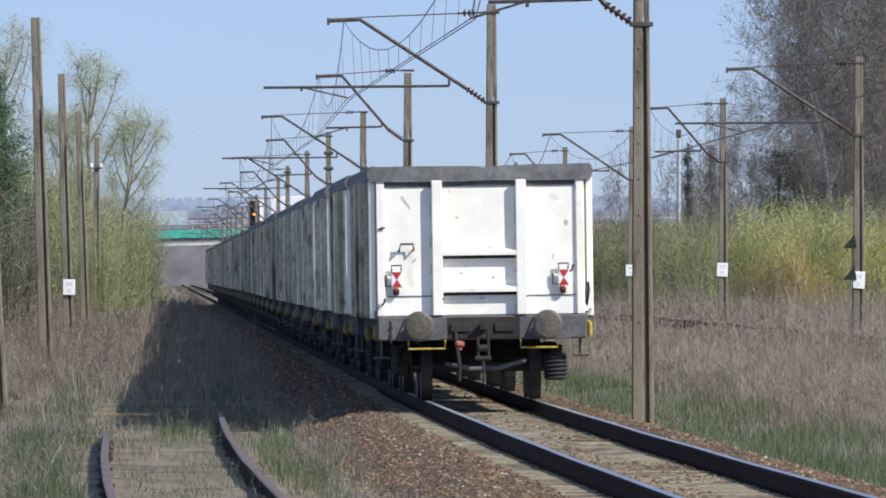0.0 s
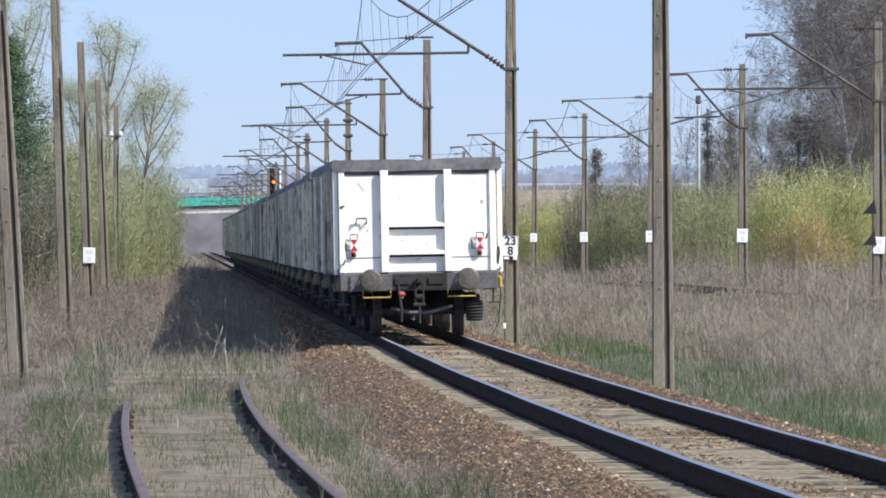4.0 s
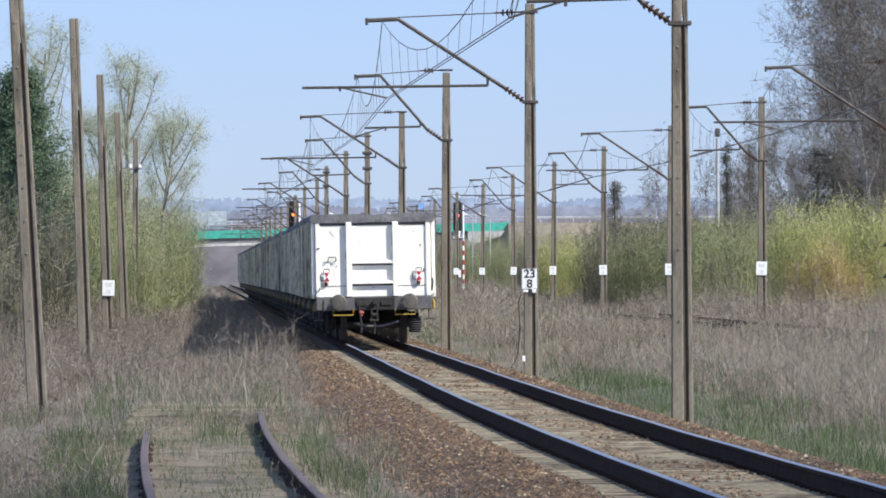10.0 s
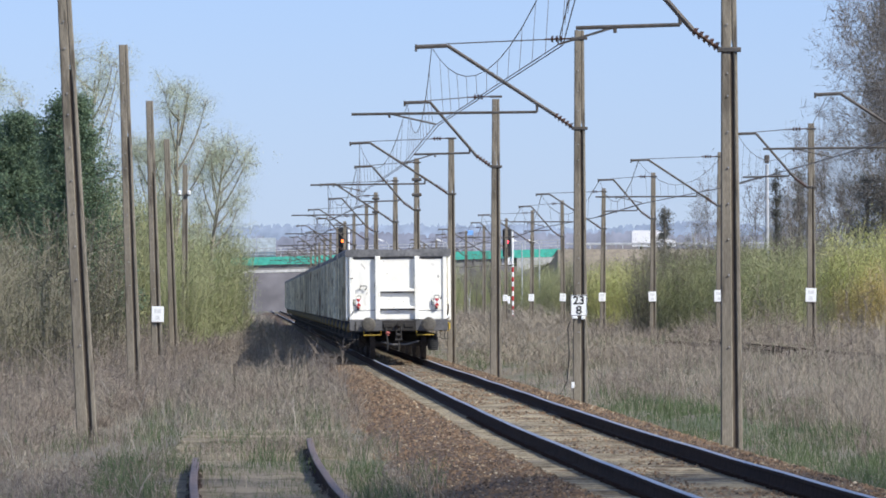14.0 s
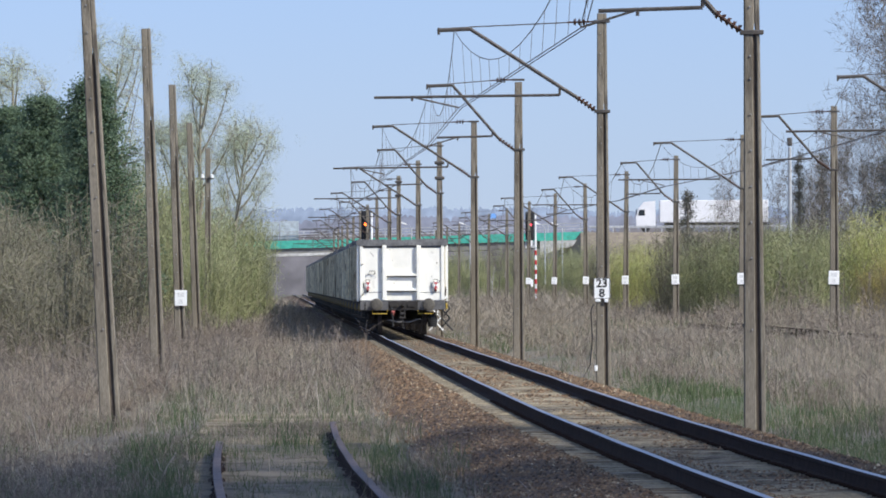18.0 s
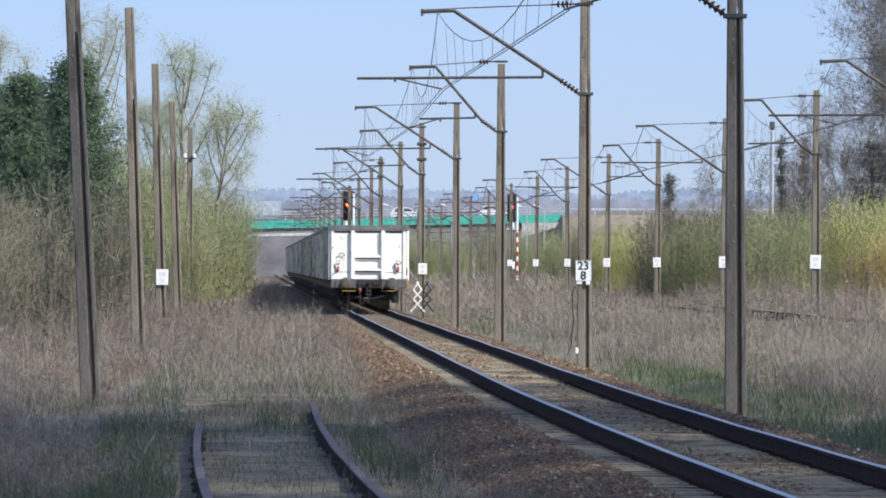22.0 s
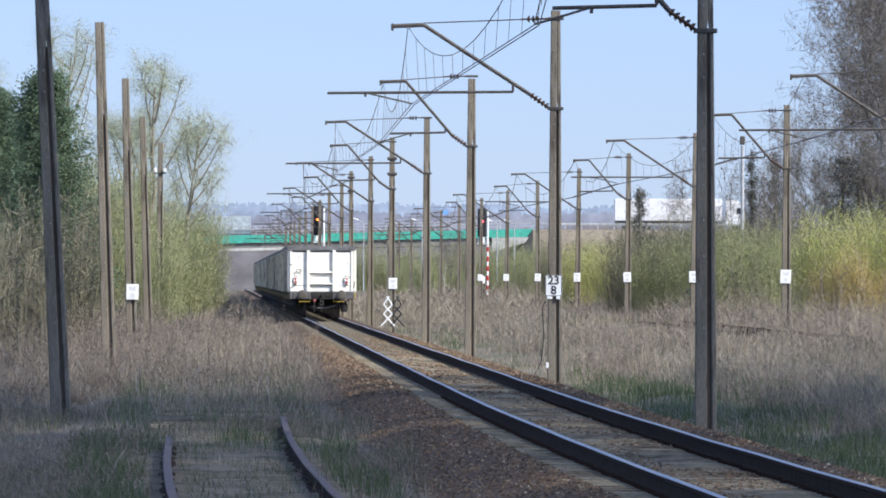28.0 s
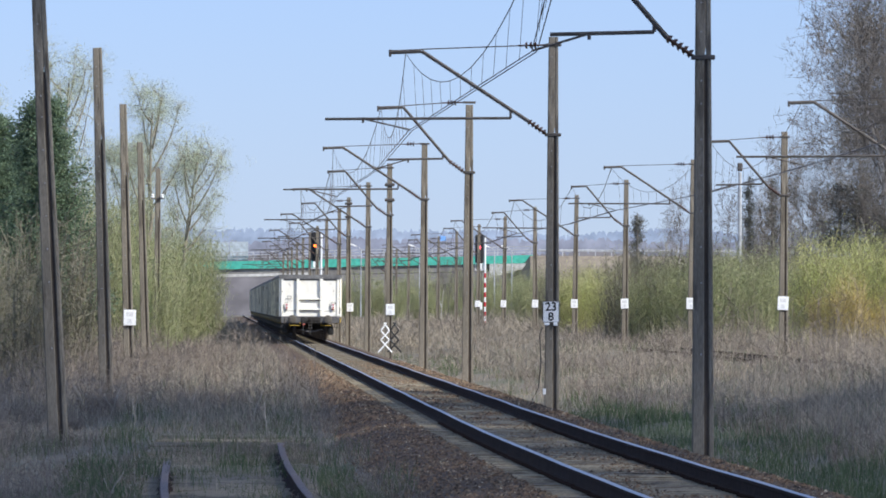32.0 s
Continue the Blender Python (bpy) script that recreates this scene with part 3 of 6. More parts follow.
def build_masts():
    posts = {h: mast_post(h) for h in (MAST_TOP, 7.50, 7.59)}
    arms = {k: cantilever(k) for k in "ab"}

    def one(x, y, z, kind, lean, label, group, turn=0.0, high=MAST_TOP):
        legs, web, hole_dots = posts[high]
        ob = thing("catenary_mast", pose(x * K, y * K, kz(z), 0, lean, turn) @ Matrix.Scale(K, 4), label, "catenary mast", group)
        for leg in legs:
            part("post_leg", leg, None, ob)
        part("web", web, None, ob)
        if y < 300:
            for me in hole_dots:
                part("bolt", me, None, ob)
        if kind:
            for name, me, _ in arms[kind][0]:
                part(name, me, None, ob)
        return ob

    spots = [(147.44, 4.534), (214.8, 3.227), (276.0, 1.72), (347.0, 0.57), (408.0, -0.80), (470.6, -1.97), (536.7, -3.33)]
    d = 602.0
    while d < 1150:
        spots.append((d, (xt(d * K) + 2.6 + random.uniform(-0.06, 0.06)) / K))
        d += 65.2
    main = []
    for i, (y, x) in enumerate(spots):
        k = "ba"[i % 2]
        ob = one(x, y, 0, k, random.uniform(-0.2, 0.2), "weathered split concrete mast carrying overhead wires beside the track", "masts along the running track", high={2: 7.50, 3: 7.59}.get(i, MAST_TOP))
        if i in (4, 6):
            for z in (6.85, 6.2) if i == 4 else (7.4, 6.65):
                part("iron_band", Mesh().box((0, 0, z), (0.42, 0.32, 0.14), 0.03), "galv", ob, "dark iron band for an anchored wire")
        main.append((x, y, k))
    second = []
    d = 266.5
    i = 0
    while d < 1100:
        x = 19.6 - 0.0203 * d
        k = "ab"[i % 2]
        one(x, d, 0.0, k, random.uniform(-0.5, 0.7), "slim concrete mast of the second line among reeds", "masts of the second line")
        second.append((x, d, k))
        d += 63.5
        i += 1
    for y, x, lean in ((160, -5.84, -2.8), (225.5, -7.08, -1.75), (289, -8.38, -1.6), (357, -9.74, -1.8), (425, -11.1, 0.2)):
        one(x, y, 0, None, lean, "bare leaning concrete mast with its arm removed", "bare masts by the disused track")
    # wires: sagging messenger, contact pair, droppers
    for line, zz, label in ((main, 0.0, "overhead contact wires sagging from mast to mast"), (second, 0.0, "thin overhead wires of the second line")):
        w = thing("overhead_wire", pose(0, 0, 0), label, "overhead wire")
        first = line[0]
        pts = [(first[0] + (0.4 if first[2] == "a" else -0.4), first[1] - 65, first[2])] + line
        for (xa, ya, ka), (xb, yb, kb) in zip(pts, pts[1:]):
            ca, cb = xa + arms[ka][1], xb + arms[kb][1]
            ma, mb = xa + arms[ka][2] + 0.35, xb + arms[kb][2] + 0.35
            n = 12 if yb < 420 else 6
            top = []
            for k in range(n + 1):
                t = k / n
                sag = 1.32 * 4 * t * (1 - t)
                top.append((ma + (mb - ma) * t, ya + (yb - ya) * t, 7.38 + zz - sag))
            r = 0.009 if yb < 420 else 0.014
            top = [(a * K, b * K, kz(c)) for a, b, c in top]
            part("messenger_wire", Mesh().path(top, r, 4), "wire", w)
            for o in (-0.03, 0.05):
                part("contact_wire", Mesh().tube(((ca + o) * K, ya * K, kz(5.64 + zz)), ((cb + o) * K, yb * K, kz(5.64 + zz)), r, n=4), "wire", w)
            for k in range(1, n):
                t = k / n
                part("dropper", Mesh().tube(top[k], ((ca + (cb - ca) * t) * K, (ya + (yb - ya) * t) * K, kz(5.64 + zz)), 0.005 if yb < 420 else 0.008, n=3), "wire", w)
    # number boards on the masts
    plate = Mesh().box((0, 0, 0), (0.37, 0.02, 0.47), 0.006).data("plate", "board")

    def board(x, y, z, tilt=0.0, label="small white number board strapped to a mast", rows=2):
        ob = thing("number_board", pose(x * K, y * K, kz(z), 0, tilt, 0) @ Matrix.Scale(K, 4), label, "sign", "number boards")
        part("plate", plate, None, ob)
        strap = Mesh().box((0, 0.03, 0.16), (0.42, 0.02, 0.03)).box((0, 0.03, -0.16), (0.42, 0.02, 0.03))
        part("strap", strap, "galv", ob)
        if rows:
            part("faded_mark", Mesh().box((0, -0.0125, 0.1), (0.2, 0.004, 0.13)), "faded", ob, "faded illegible grey mark")
            part("faded_mark", Mesh().box((0, -0.0125, -0.11), (0.12, 0.004, 0.13)), "faded", ob, "faded illegible grey mark")
        return ob

    M["faded"] = mat("faded_ink", (0.66, 0.66, 0.65), (0.76, 0.76, 0.75), 6, 0.7, bump=0)
    board(-8.36, 288.8, 1.33, 1)
    for i, (x, y, k) in enumerate(second[:8]):
        board(x - 0.02, y - 0.17, 1.86 if i else 1.55, (3, 2, 0, -2, 1)[i % 5])
    board(main[4][0] + 0.05, main[4][1] - 0.17, 1.55)
    board(main[6][0] + 0.1, main[6][1] - 0.17, 1.6, 0)
    # kilometre board with its readable figures
    x, y, _ = main[1]
    km = board(x - 0.03, y - 0.18, 1.60, 0, "white kilometre board with black figures 23 and 8", 0)
    km.name = "kilometre_board"
    frame_m = Mesh()
    for c, s in (((0, -0.012, 0.226), (0.36, 0.006, 0.012)), ((0, -0.012, -0.226), (0.36, 0.006, 0.012)), ((-0.176, -0.012, 0), (0.012, 0.006, 0.46)), ((0.176, -0.012, 0), (0.012, 0.006, 0.46))):
        frame_m.box(c, s)
    part("border", frame_m, "ink", km)
    for word, z in (("23", 0.03), ("8", -0.19)):
        cu = bpy.data.curves.new("figure", "FONT")
        cu.body, cu.size, cu.align_x, cu.extrude = word, 0.26, "CENTER", 0.002
        cu.offset = 0.006
        cu.materials.append(M["ink"])
        f = new("figure", cu)
        f.parent = km
        f.matrix_local = pose(0, -0.014, z, 90, 0, 0)
    part("bracket", Mesh().box((-0.09, 0.0, -0.27), (0.12, 0.05, 0.06), 0.01), "board", km)
    part("bracket", Mesh().box((0.1, 0.0, -0.27), (0.09, 0.05, 0.08), 0.01), "board", km)
    # earth cable and tag at the foot of that mast
    cable = thing("earth_cable", pose((x - 0.22) * K, (y - 0.15) * K, kz(0)) @ Matrix.Scale(K, 4), "thin dark earth cable hanging down the mast", "cable")
    part("cable", Mesh().path([(0.0, 0, 1.25), (-0.06, -0.02, 1.1), (-0.03, -0.03, 0.5), (-0.08, -0.05, -0.1), (-0.25, -0.05, -0.42), (-0.5, 0, -0.5)], 0.014, 5), "black", cable)
    part("tag", Mesh().box((0.05, -0.03, -0.18), (0.07, 0.02, 0.13), 0.02), "board", cable, "white tag")
    return main, second


# ---- wagons ----
BODY0, BODY1 = 0.62, 13.42


def wagon(detail, seed):
    rng = random.Random(seed)
    w = thing("goods_wagon", pose(0, 0, 0), "open high-sided goods wagon, weathered grey with white end wall", "railway wagon", "wagons of the goods train")
    L = BODY1 - BODY0
    mid = (BODY0 + BODY1) / 2
    for x, name in ((-1.40, "side_wall"), (1.40, "side_wall")):
        m = Mesh().box((x, mid, 2.1), (0.05, L, 1.86), 0.01)
        side = part(name, m, "grey_side", w)
        sgn = 1 if x > 0 else -1
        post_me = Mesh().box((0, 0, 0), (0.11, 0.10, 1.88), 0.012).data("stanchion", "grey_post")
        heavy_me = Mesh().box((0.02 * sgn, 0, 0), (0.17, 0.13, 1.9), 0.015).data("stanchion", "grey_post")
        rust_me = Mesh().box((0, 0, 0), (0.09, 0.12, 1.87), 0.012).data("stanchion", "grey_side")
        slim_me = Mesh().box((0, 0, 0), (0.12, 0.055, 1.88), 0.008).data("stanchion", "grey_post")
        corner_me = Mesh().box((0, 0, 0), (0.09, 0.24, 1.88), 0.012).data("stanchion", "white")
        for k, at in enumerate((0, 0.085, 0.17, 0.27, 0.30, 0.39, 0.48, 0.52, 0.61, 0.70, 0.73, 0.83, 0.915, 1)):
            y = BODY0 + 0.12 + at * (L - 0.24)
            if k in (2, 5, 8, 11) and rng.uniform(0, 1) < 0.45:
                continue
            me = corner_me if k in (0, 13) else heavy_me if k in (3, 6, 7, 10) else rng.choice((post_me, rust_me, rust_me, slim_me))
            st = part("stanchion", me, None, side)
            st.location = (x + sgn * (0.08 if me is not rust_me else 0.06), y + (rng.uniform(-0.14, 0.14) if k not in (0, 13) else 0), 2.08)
        rails = Mesh().box((x + sgn * 0.05, mid, 1.2), (0.07, L, 0.12), 0.015)
        for k in range(4):
            a = rng.uniform(0.5, L - 2.2)
            part("side_panel", Mesh().box((x + sgn * 0.03, BODY0 + a + 0.6, 2.1 + rng.uniform(-0.05, 0.05)), (0.03, rng.uniform(0.7, 1.5), rng.uniform(1.5, 1.78)), 0.008), rng.choice(("grey_side", "rust_side", "rust_side")), side)
        if detail:
            for k in (3, 7):
                y = BODY0 + k * L / 10
                rails.box((x + sgn * 0.05, y, 2.3), (0.06, L / 10 * 1.8, 0.07), 0.01)
        part("side_rail", rails, "grey_side", side)
    # dark rim round the top
    for x in (-1.46, 1.46):
        part("rim_side", Mesh().box((x, mid, 3.105), (0.12, L + 0.16, 0.22), 0.035), "rim", w, "dented dark grey top rim")
    for y in (BODY0 - 0.02, BODY1 + 0.02):
        part("rim_end", Mesh().prism([(-1.50, 3.0), (-0.4, 2.99), (0.1, 3.005), (0.9, 2.995), (1.50, 3.0), (1.54, 3.12), (1.50, 3.22), (0.7, 3.215), (0.12, 3.195), (0.02, 3.175), (-0.06, 3.2), (-0.8, 3.21), (-1.50, 3.205), (-1.55, 3.1)], 1, y - 0.07, y + 0.07), "rim", w, "dark grey end rim")
    part("floor", Mesh().box((0, mid, 1.19), (2.76, L - 0.1, 0.06)), "underframe", w)
    part("load", Mesh().prism([(-1.37, 1.2), (1.37, 1.2), (1.37, 2.6), (0.6, 2.8), (-0.6, 2.8), (-1.37, 2.6)], 1, BODY0 + 0.4, BODY1 - 0.4), "underframe", w) if not detail else None
    under = Mesh().box((0, mid, 0.98), (0.5, L, 0.3), 0.02)
    for x in (-1.28, 1.28):
        under.box((x, mid, 1.02), (0.1, L, 0.22), 0.015)
    part("underframe", under, "underframe", w)
    for e, (y, s) in enumerate(((BODY0, -1), (BODY1, 1))):
        wall = Mesh().box((0, y, 2.09), (2.82, 0.05, 1.84), 0.01)
        end = part("end_wall", wall, "white", w, "battered white-painted steel end wall")
        for x in (-0.60, 0.545):
            part("end_post", Mesh().box((x, y + s * 0.085, 2.09), (0.145, 0.13, 1.84), 0.012), "white", end)
        for x in (-1.37, 1.35):
            part("corner_post", Mesh().box((x, y + s * 0.04, 2.09), (0.11, 0.06, 1.84), 0.01), "white", end)
        for z in (2.02, 1.52):
            part("end_rib", Mesh().prism([(y + s * 0.025, z + 0.06), (y + s * 0.15, z + 0.015), (y + s * 0.15, z - 0.035), (y + s * 0.025, z - 0.035)], 0, -0.53, 0.475), "white", end)
            # black strip below each rib, put in for the shade it casts
            part("rib_gap", Mesh().box((-0.027, y + s * 0.032, z - 0.058), (1.0, 0.02, 0.042), 0.004), "underframe", end, "dark strip standing for the shade under a pressed rib")
        part("top_band", Mesh().box((0, y + s * 0.03, 2.965), (2.78, 0.03, 0.08), 0.005), "headstock", end)
        part("headstock", Mesh().box((0, y + s * 0.04, 1.0), (2.86, 0.16, 0.33), 0.02), "headstock", w, "dark grey buffer beam")
        for x in (-0.875, 0.875):
            b = part("buffer", Mesh().tube((x, y + s * 0.1, 1.03), (x, y + s * 0.5, 1.03), 0.12, 0.10, 12).prism([(x - 0.3, 0.84), (x + 0.3, 0.84), (x + 0.15, 1.16), (x - 0.15, 1.16)], 1, y + s * 0.1, y + s * 0.16), "headstock", w)
            head = Mesh()
            ring = [(r, dy) for r, dy in ((0.205, 0.545), (0.205, 0.585), (0.17, 0.605), (0.08, 0.618), (0.0, 0.62))]
            n = 24
            vs, fs = [], []
            for r, dy in ring:
                vs += [(x + r * math.cos(2 * math.pi * i / n), y + s * dy, 1.03 + r * math.sin(2 * math.pi * i / n)) for i in range(n)]
            for j in range(len(ring) - 1):
                fs += [(j * n + i, j * n + (i + 1) % n, (j + 1) * n + (i + 1) % n, (j + 1) * n + i) for i in range(n)]
            fs.append(tuple(range(n)))
            head.add(vs, fs)
            part("buffer_head", head, "buffer", b, "worn greasy round buffer plate", smooth=False)
    # bogies
    axle_me = Mesh().tube((-0.95, 0, 0), (0.95, 0, 0), 0.075, n=10).data("axle", "wheel")
    pair = []
    for x in (-0.755, 0.755):
        ws = Mesh().tube((x - 0.065, 0, 0), (x + 0.065, 0, 0), 0.455, 0.46, 28 if detail else 14)
        ws.tube((x + (0.06 if x < 0 else -0.06), 0, 0), (x + (0.085 if x < 0 else -0.085), 0, 0), 0.485, n=28 if detail else 14)
        pair.append(ws.data("wheel", "wheel"))
    wheel_l, wheel_r = pair
    for yb in (2.52, 11.52):
        fr = Mesh()
        for x in (-1.0, 1.0):
            fr.prism([(yb - 1.35, 0.62), (yb - 1.2, 0.75), (yb - 0.4, 0.78), (yb, 0.66), (yb + 0.4, 0.78), (yb + 1.2, 0.75), (yb + 1.35, 0.62), (yb + 1.15, 0.5), (yb + 0.5, 0.55), (yb, 0.45), (yb - 0.5, 0.55), (yb - 1.15, 0.5)], 0, x - 0.06, x + 0.06)
        fr.box((0, yb, 0.66), (2.0, 0.4, 0.22), 0.02)
        bog = part("bogie", fr, "underframe", w, "sooty black two-axle bogie")
        for ya in (yb - 0.9, yb + 0.9):
            part("axle", axle_me, None, bog).location = (0, ya, 0.46)
            part("wheel", wheel_l, None, bog).location = (0, ya, 0.46)
            part("wheel", wheel_r, None, bog).location = (0, ya, 0.46)
            for x in (-1.07, 1.07):
                box = Mesh().box((x, ya, 0.47), (0.2, 0.24, 0.24), 0.03)
                if detail:
                    ribs = [(r, 0.02 * k) for k, r in enumerate((0.085, 0.06) * 6)]
                    for dy in (-0.22, 0.22):
                        part("spring", Mesh().lathe((x - 0.02, ya + dy, 0.53), ribs, 10), "underframe", bog)
                part("axle_box", box, "underframe", bog)
    # steps and yellow fittings along the sill
    for x in (-1.36, 1.36):
        for y in (1.15, 12.9):
            st = Mesh().box((x, y, 0.6), (0.22, 0.34, 0.03), 0.005)
            st.tube((x, y - 0.15, 0.6), (x, y - 0.15, 0.95), 0.013, n=5).tube((x, y + 0.15, 0.6), (x, y + 0.15, 0.95), 0.013, n=5)
            part("footstep", st, "buffer", w)
        part("yellow_box", Mesh().box((x + (-0.04 if x < 0 else 0.04), 0.95, 0.95), (0.16, 0.4, 0.24), 0.04), "old_yellow", w, "grimy yellow fitting")
        part("yellow_box", Mesh().box((x + (-0.02 if x < 0 else 0.02), 7.6, 0.88), (0.12, 0.5, 0.2), 0.04), "old_yellow", w, "grimy yellow fitting")
    return w


def end_fittings(w):
    """What only the last wagon shows on its end: tail discs, coupling, hose, handrails."""
    y = BODY0
    for x in (-1.155, 1.12):
        disc = part("tail_marker", Mesh().box((x, y - 0.11, 1.67), (0.155, 0.03, 0.225), 0.008), "board", w, "red and white hourglass tail marker")
        tri = Mesh()
        for sg in (-1, 1):
            tri.prism([(x - 0.07, 1.67 + sg * 0.105), (x + 0.07, 1.67 + sg * 0.105), (x, 1.67)], 1, y - 0.131, y - 0.125)
        part("red_triangles", tri, "red", disc)
        hold = Mesh().path([(x - 0.08, y - 0.06, 1.73), (x - 0.15, y - 0.07, 1.73), (x - 0.15, y - 0.07, 1.58), (x - 0.08, y - 0.06, 1.58)], 0.011, 6).box((x - 0.01, y - 0.07, 1.5), (0.08, 0.1, 0.09), 0.015)
        hold.path([(x - 0.07, y - 0.1, 1.78), (x - 0.07, y - 0.1, 1.86), (x + 0.06, y - 0.1, 1.86), (x + 0.06, y - 0.1, 1.78)], 0.012, 6)
        part("lamp_iron", hold, "underframe", disc)
        part("reflector_cap", Mesh().tube((x - 0.005, y - 0.125, 1.53), (x - 0.005, y - 0.14, 1.53), 0.026, n=12), "red", disc)
    part("grab_handle", Mesh().path([(-1.13, y - 0.02, 2.05), (-1.12, y - 0.12, 2.06), (-1.1, y - 0.12, 2.15), (-0.93, y - 0.12, 2.15), (-0.92, y - 0.12, 2.07), (-0.95, y - 0.02, 2.05)], 0.014, 6), "underframe", w, "bent dark steel grab handle")
    for x, z in ((-1.37, 2.36), (-1.37, 1.32), (-0.58, 1.32), (0.56, 1.34), (1.2, 1.75)):
        part("rope_hook", Mesh().path([(x, y - 0.05, z), (x + 0.03, y - 0.13, z + 0.02), (x + 0.05, y - 0.14, z + 0.09)] if z != 2.36 else [(x - 0.02, y - 0.08, z), (x + 0.06, y - 0.1, z + 0.02)], 0.014, 6), "underframe", w)
    for x in (-0.76, 0.77):
        part("shunter_rail", Mesh().path([(x - 0.25, y - 0.1, 0.84), (x - 0.25, y - 0.12, 0.72), (x + 0.25, y - 0.12, 0.72), (x + 0.25, y - 0.1, 0.84)], 0.015, 6), "yellow", w, "yellow shunter's handrail")
    hook = Mesh().box((0, y - 0.14, 1.0), (0.1, 0.3, 0.14), 0.03).prism([(y - 0.3, 0.95), (y - 0.42, 0.98), (y - 0.44, 1.12), (y - 0.36, 1.12), (y - 0.34, 1.05), (y - 0.26, 1.05)], 0, -0.035, 0.035)
    part("draw_hook", hook, "underframe", w)
    pocket = Mesh()
    for x in (-0.3, 0.3):
        pocket.box((x, y - 0.145, 1.0), (0.27, 0.03, 0.12), 0.01)
    part("draw_gear_plate", pocket, "underframe", w)
    # flat black plate on the headstock paints in the shaded recess
    part("draw_gear_recess", Mesh().box((0.02, y - 0.1245, 1.0), (0.98, 0.012, 0.29), 0.003), "underframe", w, "black plate standing for the dark recess round the draw hook")
    ch = Mesh().path([(-0.07, y - 0.3, 0.98), (-0.07, y - 0.3, 0.55)], 0.02, 6).path([(0.07, y - 0.3, 0.98), (0.07, y - 0.3, 0.55)], 0.02, 6)
    ch.tube((-0.11, y - 0.3, 0.58), (0.11, y - 0.3, 0.58), 0.035, n=8).tube((0, y - 0.3, 0.58), (0, y - 0.3, 0.25), 0.022, n=6).tube((-0.06, y - 0.3, 0.72), (0.06, y - 0.3, 0.72), 0.05, n=8)
    part("screw_coupling", ch, "underframe", w, "hanging screw coupling")
    part("brake_cock", Mesh().box((-0.31, y - 0.2, 0.78), (0.14, 0.12, 0.09), 0.03).tube((-0.31, y - 0.2, 0.7), (-0.31, y - 0.2, 0.78), 0.03, n=8), "red_cock", w, "faded red brake cock")
    part("brake_hose", Mesh().path([(-0.37, y - 0.1, 1.0), (-0.36, y - 0.2, 0.8), (-0.32, y - 0.24, 0.5), (-0.33, y - 0.2, 0.28)], 0.028, 8), "rubber", w)
    bar = Mesh().path([(-0.5, y + 0.1, 0.52), (-0.2, y - 0.05, 0.44), (0.2, y - 0.05, 0.44), (0.6, y + 0.1, 0.55)], 0.03, 8)
    part("brake_beam", bar, "headstock", w)
    sp = Mesh().lathe((1.0, y + 0.25, 0.27), [(r, 0.028 * k) for k, r in enumerate((0.12, 0.165, 0.135, 0.17, 0.14, 0.175, 0.145, 0.18, 0.145, 0.18, 0.145, 0.175, 0.14, 0.165))], 18)
    part("coil_spring", sp, "rubber", w, "black coil spring pack")
    part("weld_seam", Mesh().box((-0.985, y - 0.03, 1.44), (0.62, 0.012, 0.014)), "headstock", w)
    part("weld_seam", Mesh().box((0.95, y - 0.03, 1.43), (0.66, 0.012, 0.014)), "headstock", w)
    rng = random.Random(14)
    for x, z, sx, sz, slant in ((-1.02, 2.72, 0.03, 0.12, 0.7), (-0.92, 1.92, 0.025, 0.08, -0.7), (-0.33, 2.5, 0.03, 0.03, 0), (-0.28, 1.74, 0.05, 0.03, 0.3), (0.16, 1.68, 0.03, 0.03, 0), (0.0, 1.4, 0.06, 0.025, 0), (0.12, 2.09, 0.05, 0.025, 0.2), (1.16, 2.42, 0.035, 0.06, 0), (0.98, 1.95, 0.015, 0.07, 0), (-0.42, 2.86, 0.02, 0.06, 0)):
        ring = [(x + sx * math.cos(a * 0.9) * rng.uniform(0.4, 1.0) + slant * sz * math.sin(a * 0.9) * -0.8, z + sz * math.sin(a * 0.9) * rng.uniform(0.4, 1.0)) for a in range(7)]
        part("paint_scar", Mesh().prism(ring, 1, y - 0.029, y - 0.02), "scar", w)
    for x0 in (-0.685, -0.515, 0.46, 0.63):
        z = 1.22
        while z < 2.9:
            ln = rng.uniform(0.08, 0.4)
            wd = rng.uniform(0.004, 0.013)
            part("rust_seam", Mesh().prism([(x0 - wd, z), (x0 + wd, z + 0.02), (x0 + wd * 0.6, z + ln), (x0 - wd * 0.8, z + ln - 0.03)], 1, y - 0.030, y - 0.02), "scar", w)
            z += ln + rng.uniform(0.02, 0.3)
    part("marker_lamp", Mesh().tube((1.44, y, 1.25), (1.5, y, 1.25), 0.04, n=10).box((1.42, y, 1.25), (0.06, 0.08, 0.1), 0.01), "board", w)
    part("yellow_lever", Mesh().path([(1.42, y + 0.1, 1.08), (1.48, y + 0.1, 1.04), (1.48, y + 0.1, 0.88), (1.41, y + 0.1, 0.84)], 0.028, 6), "yellow", w, "yellow brake release lever")
    part("hand_brake_rail", Mesh().path([(1.42, y - 0.02, 1.2), (1.46, y - 0.04, 1.5), (1.45, y - 0.02, 1.6)], 0.018, 6), "underframe", w)
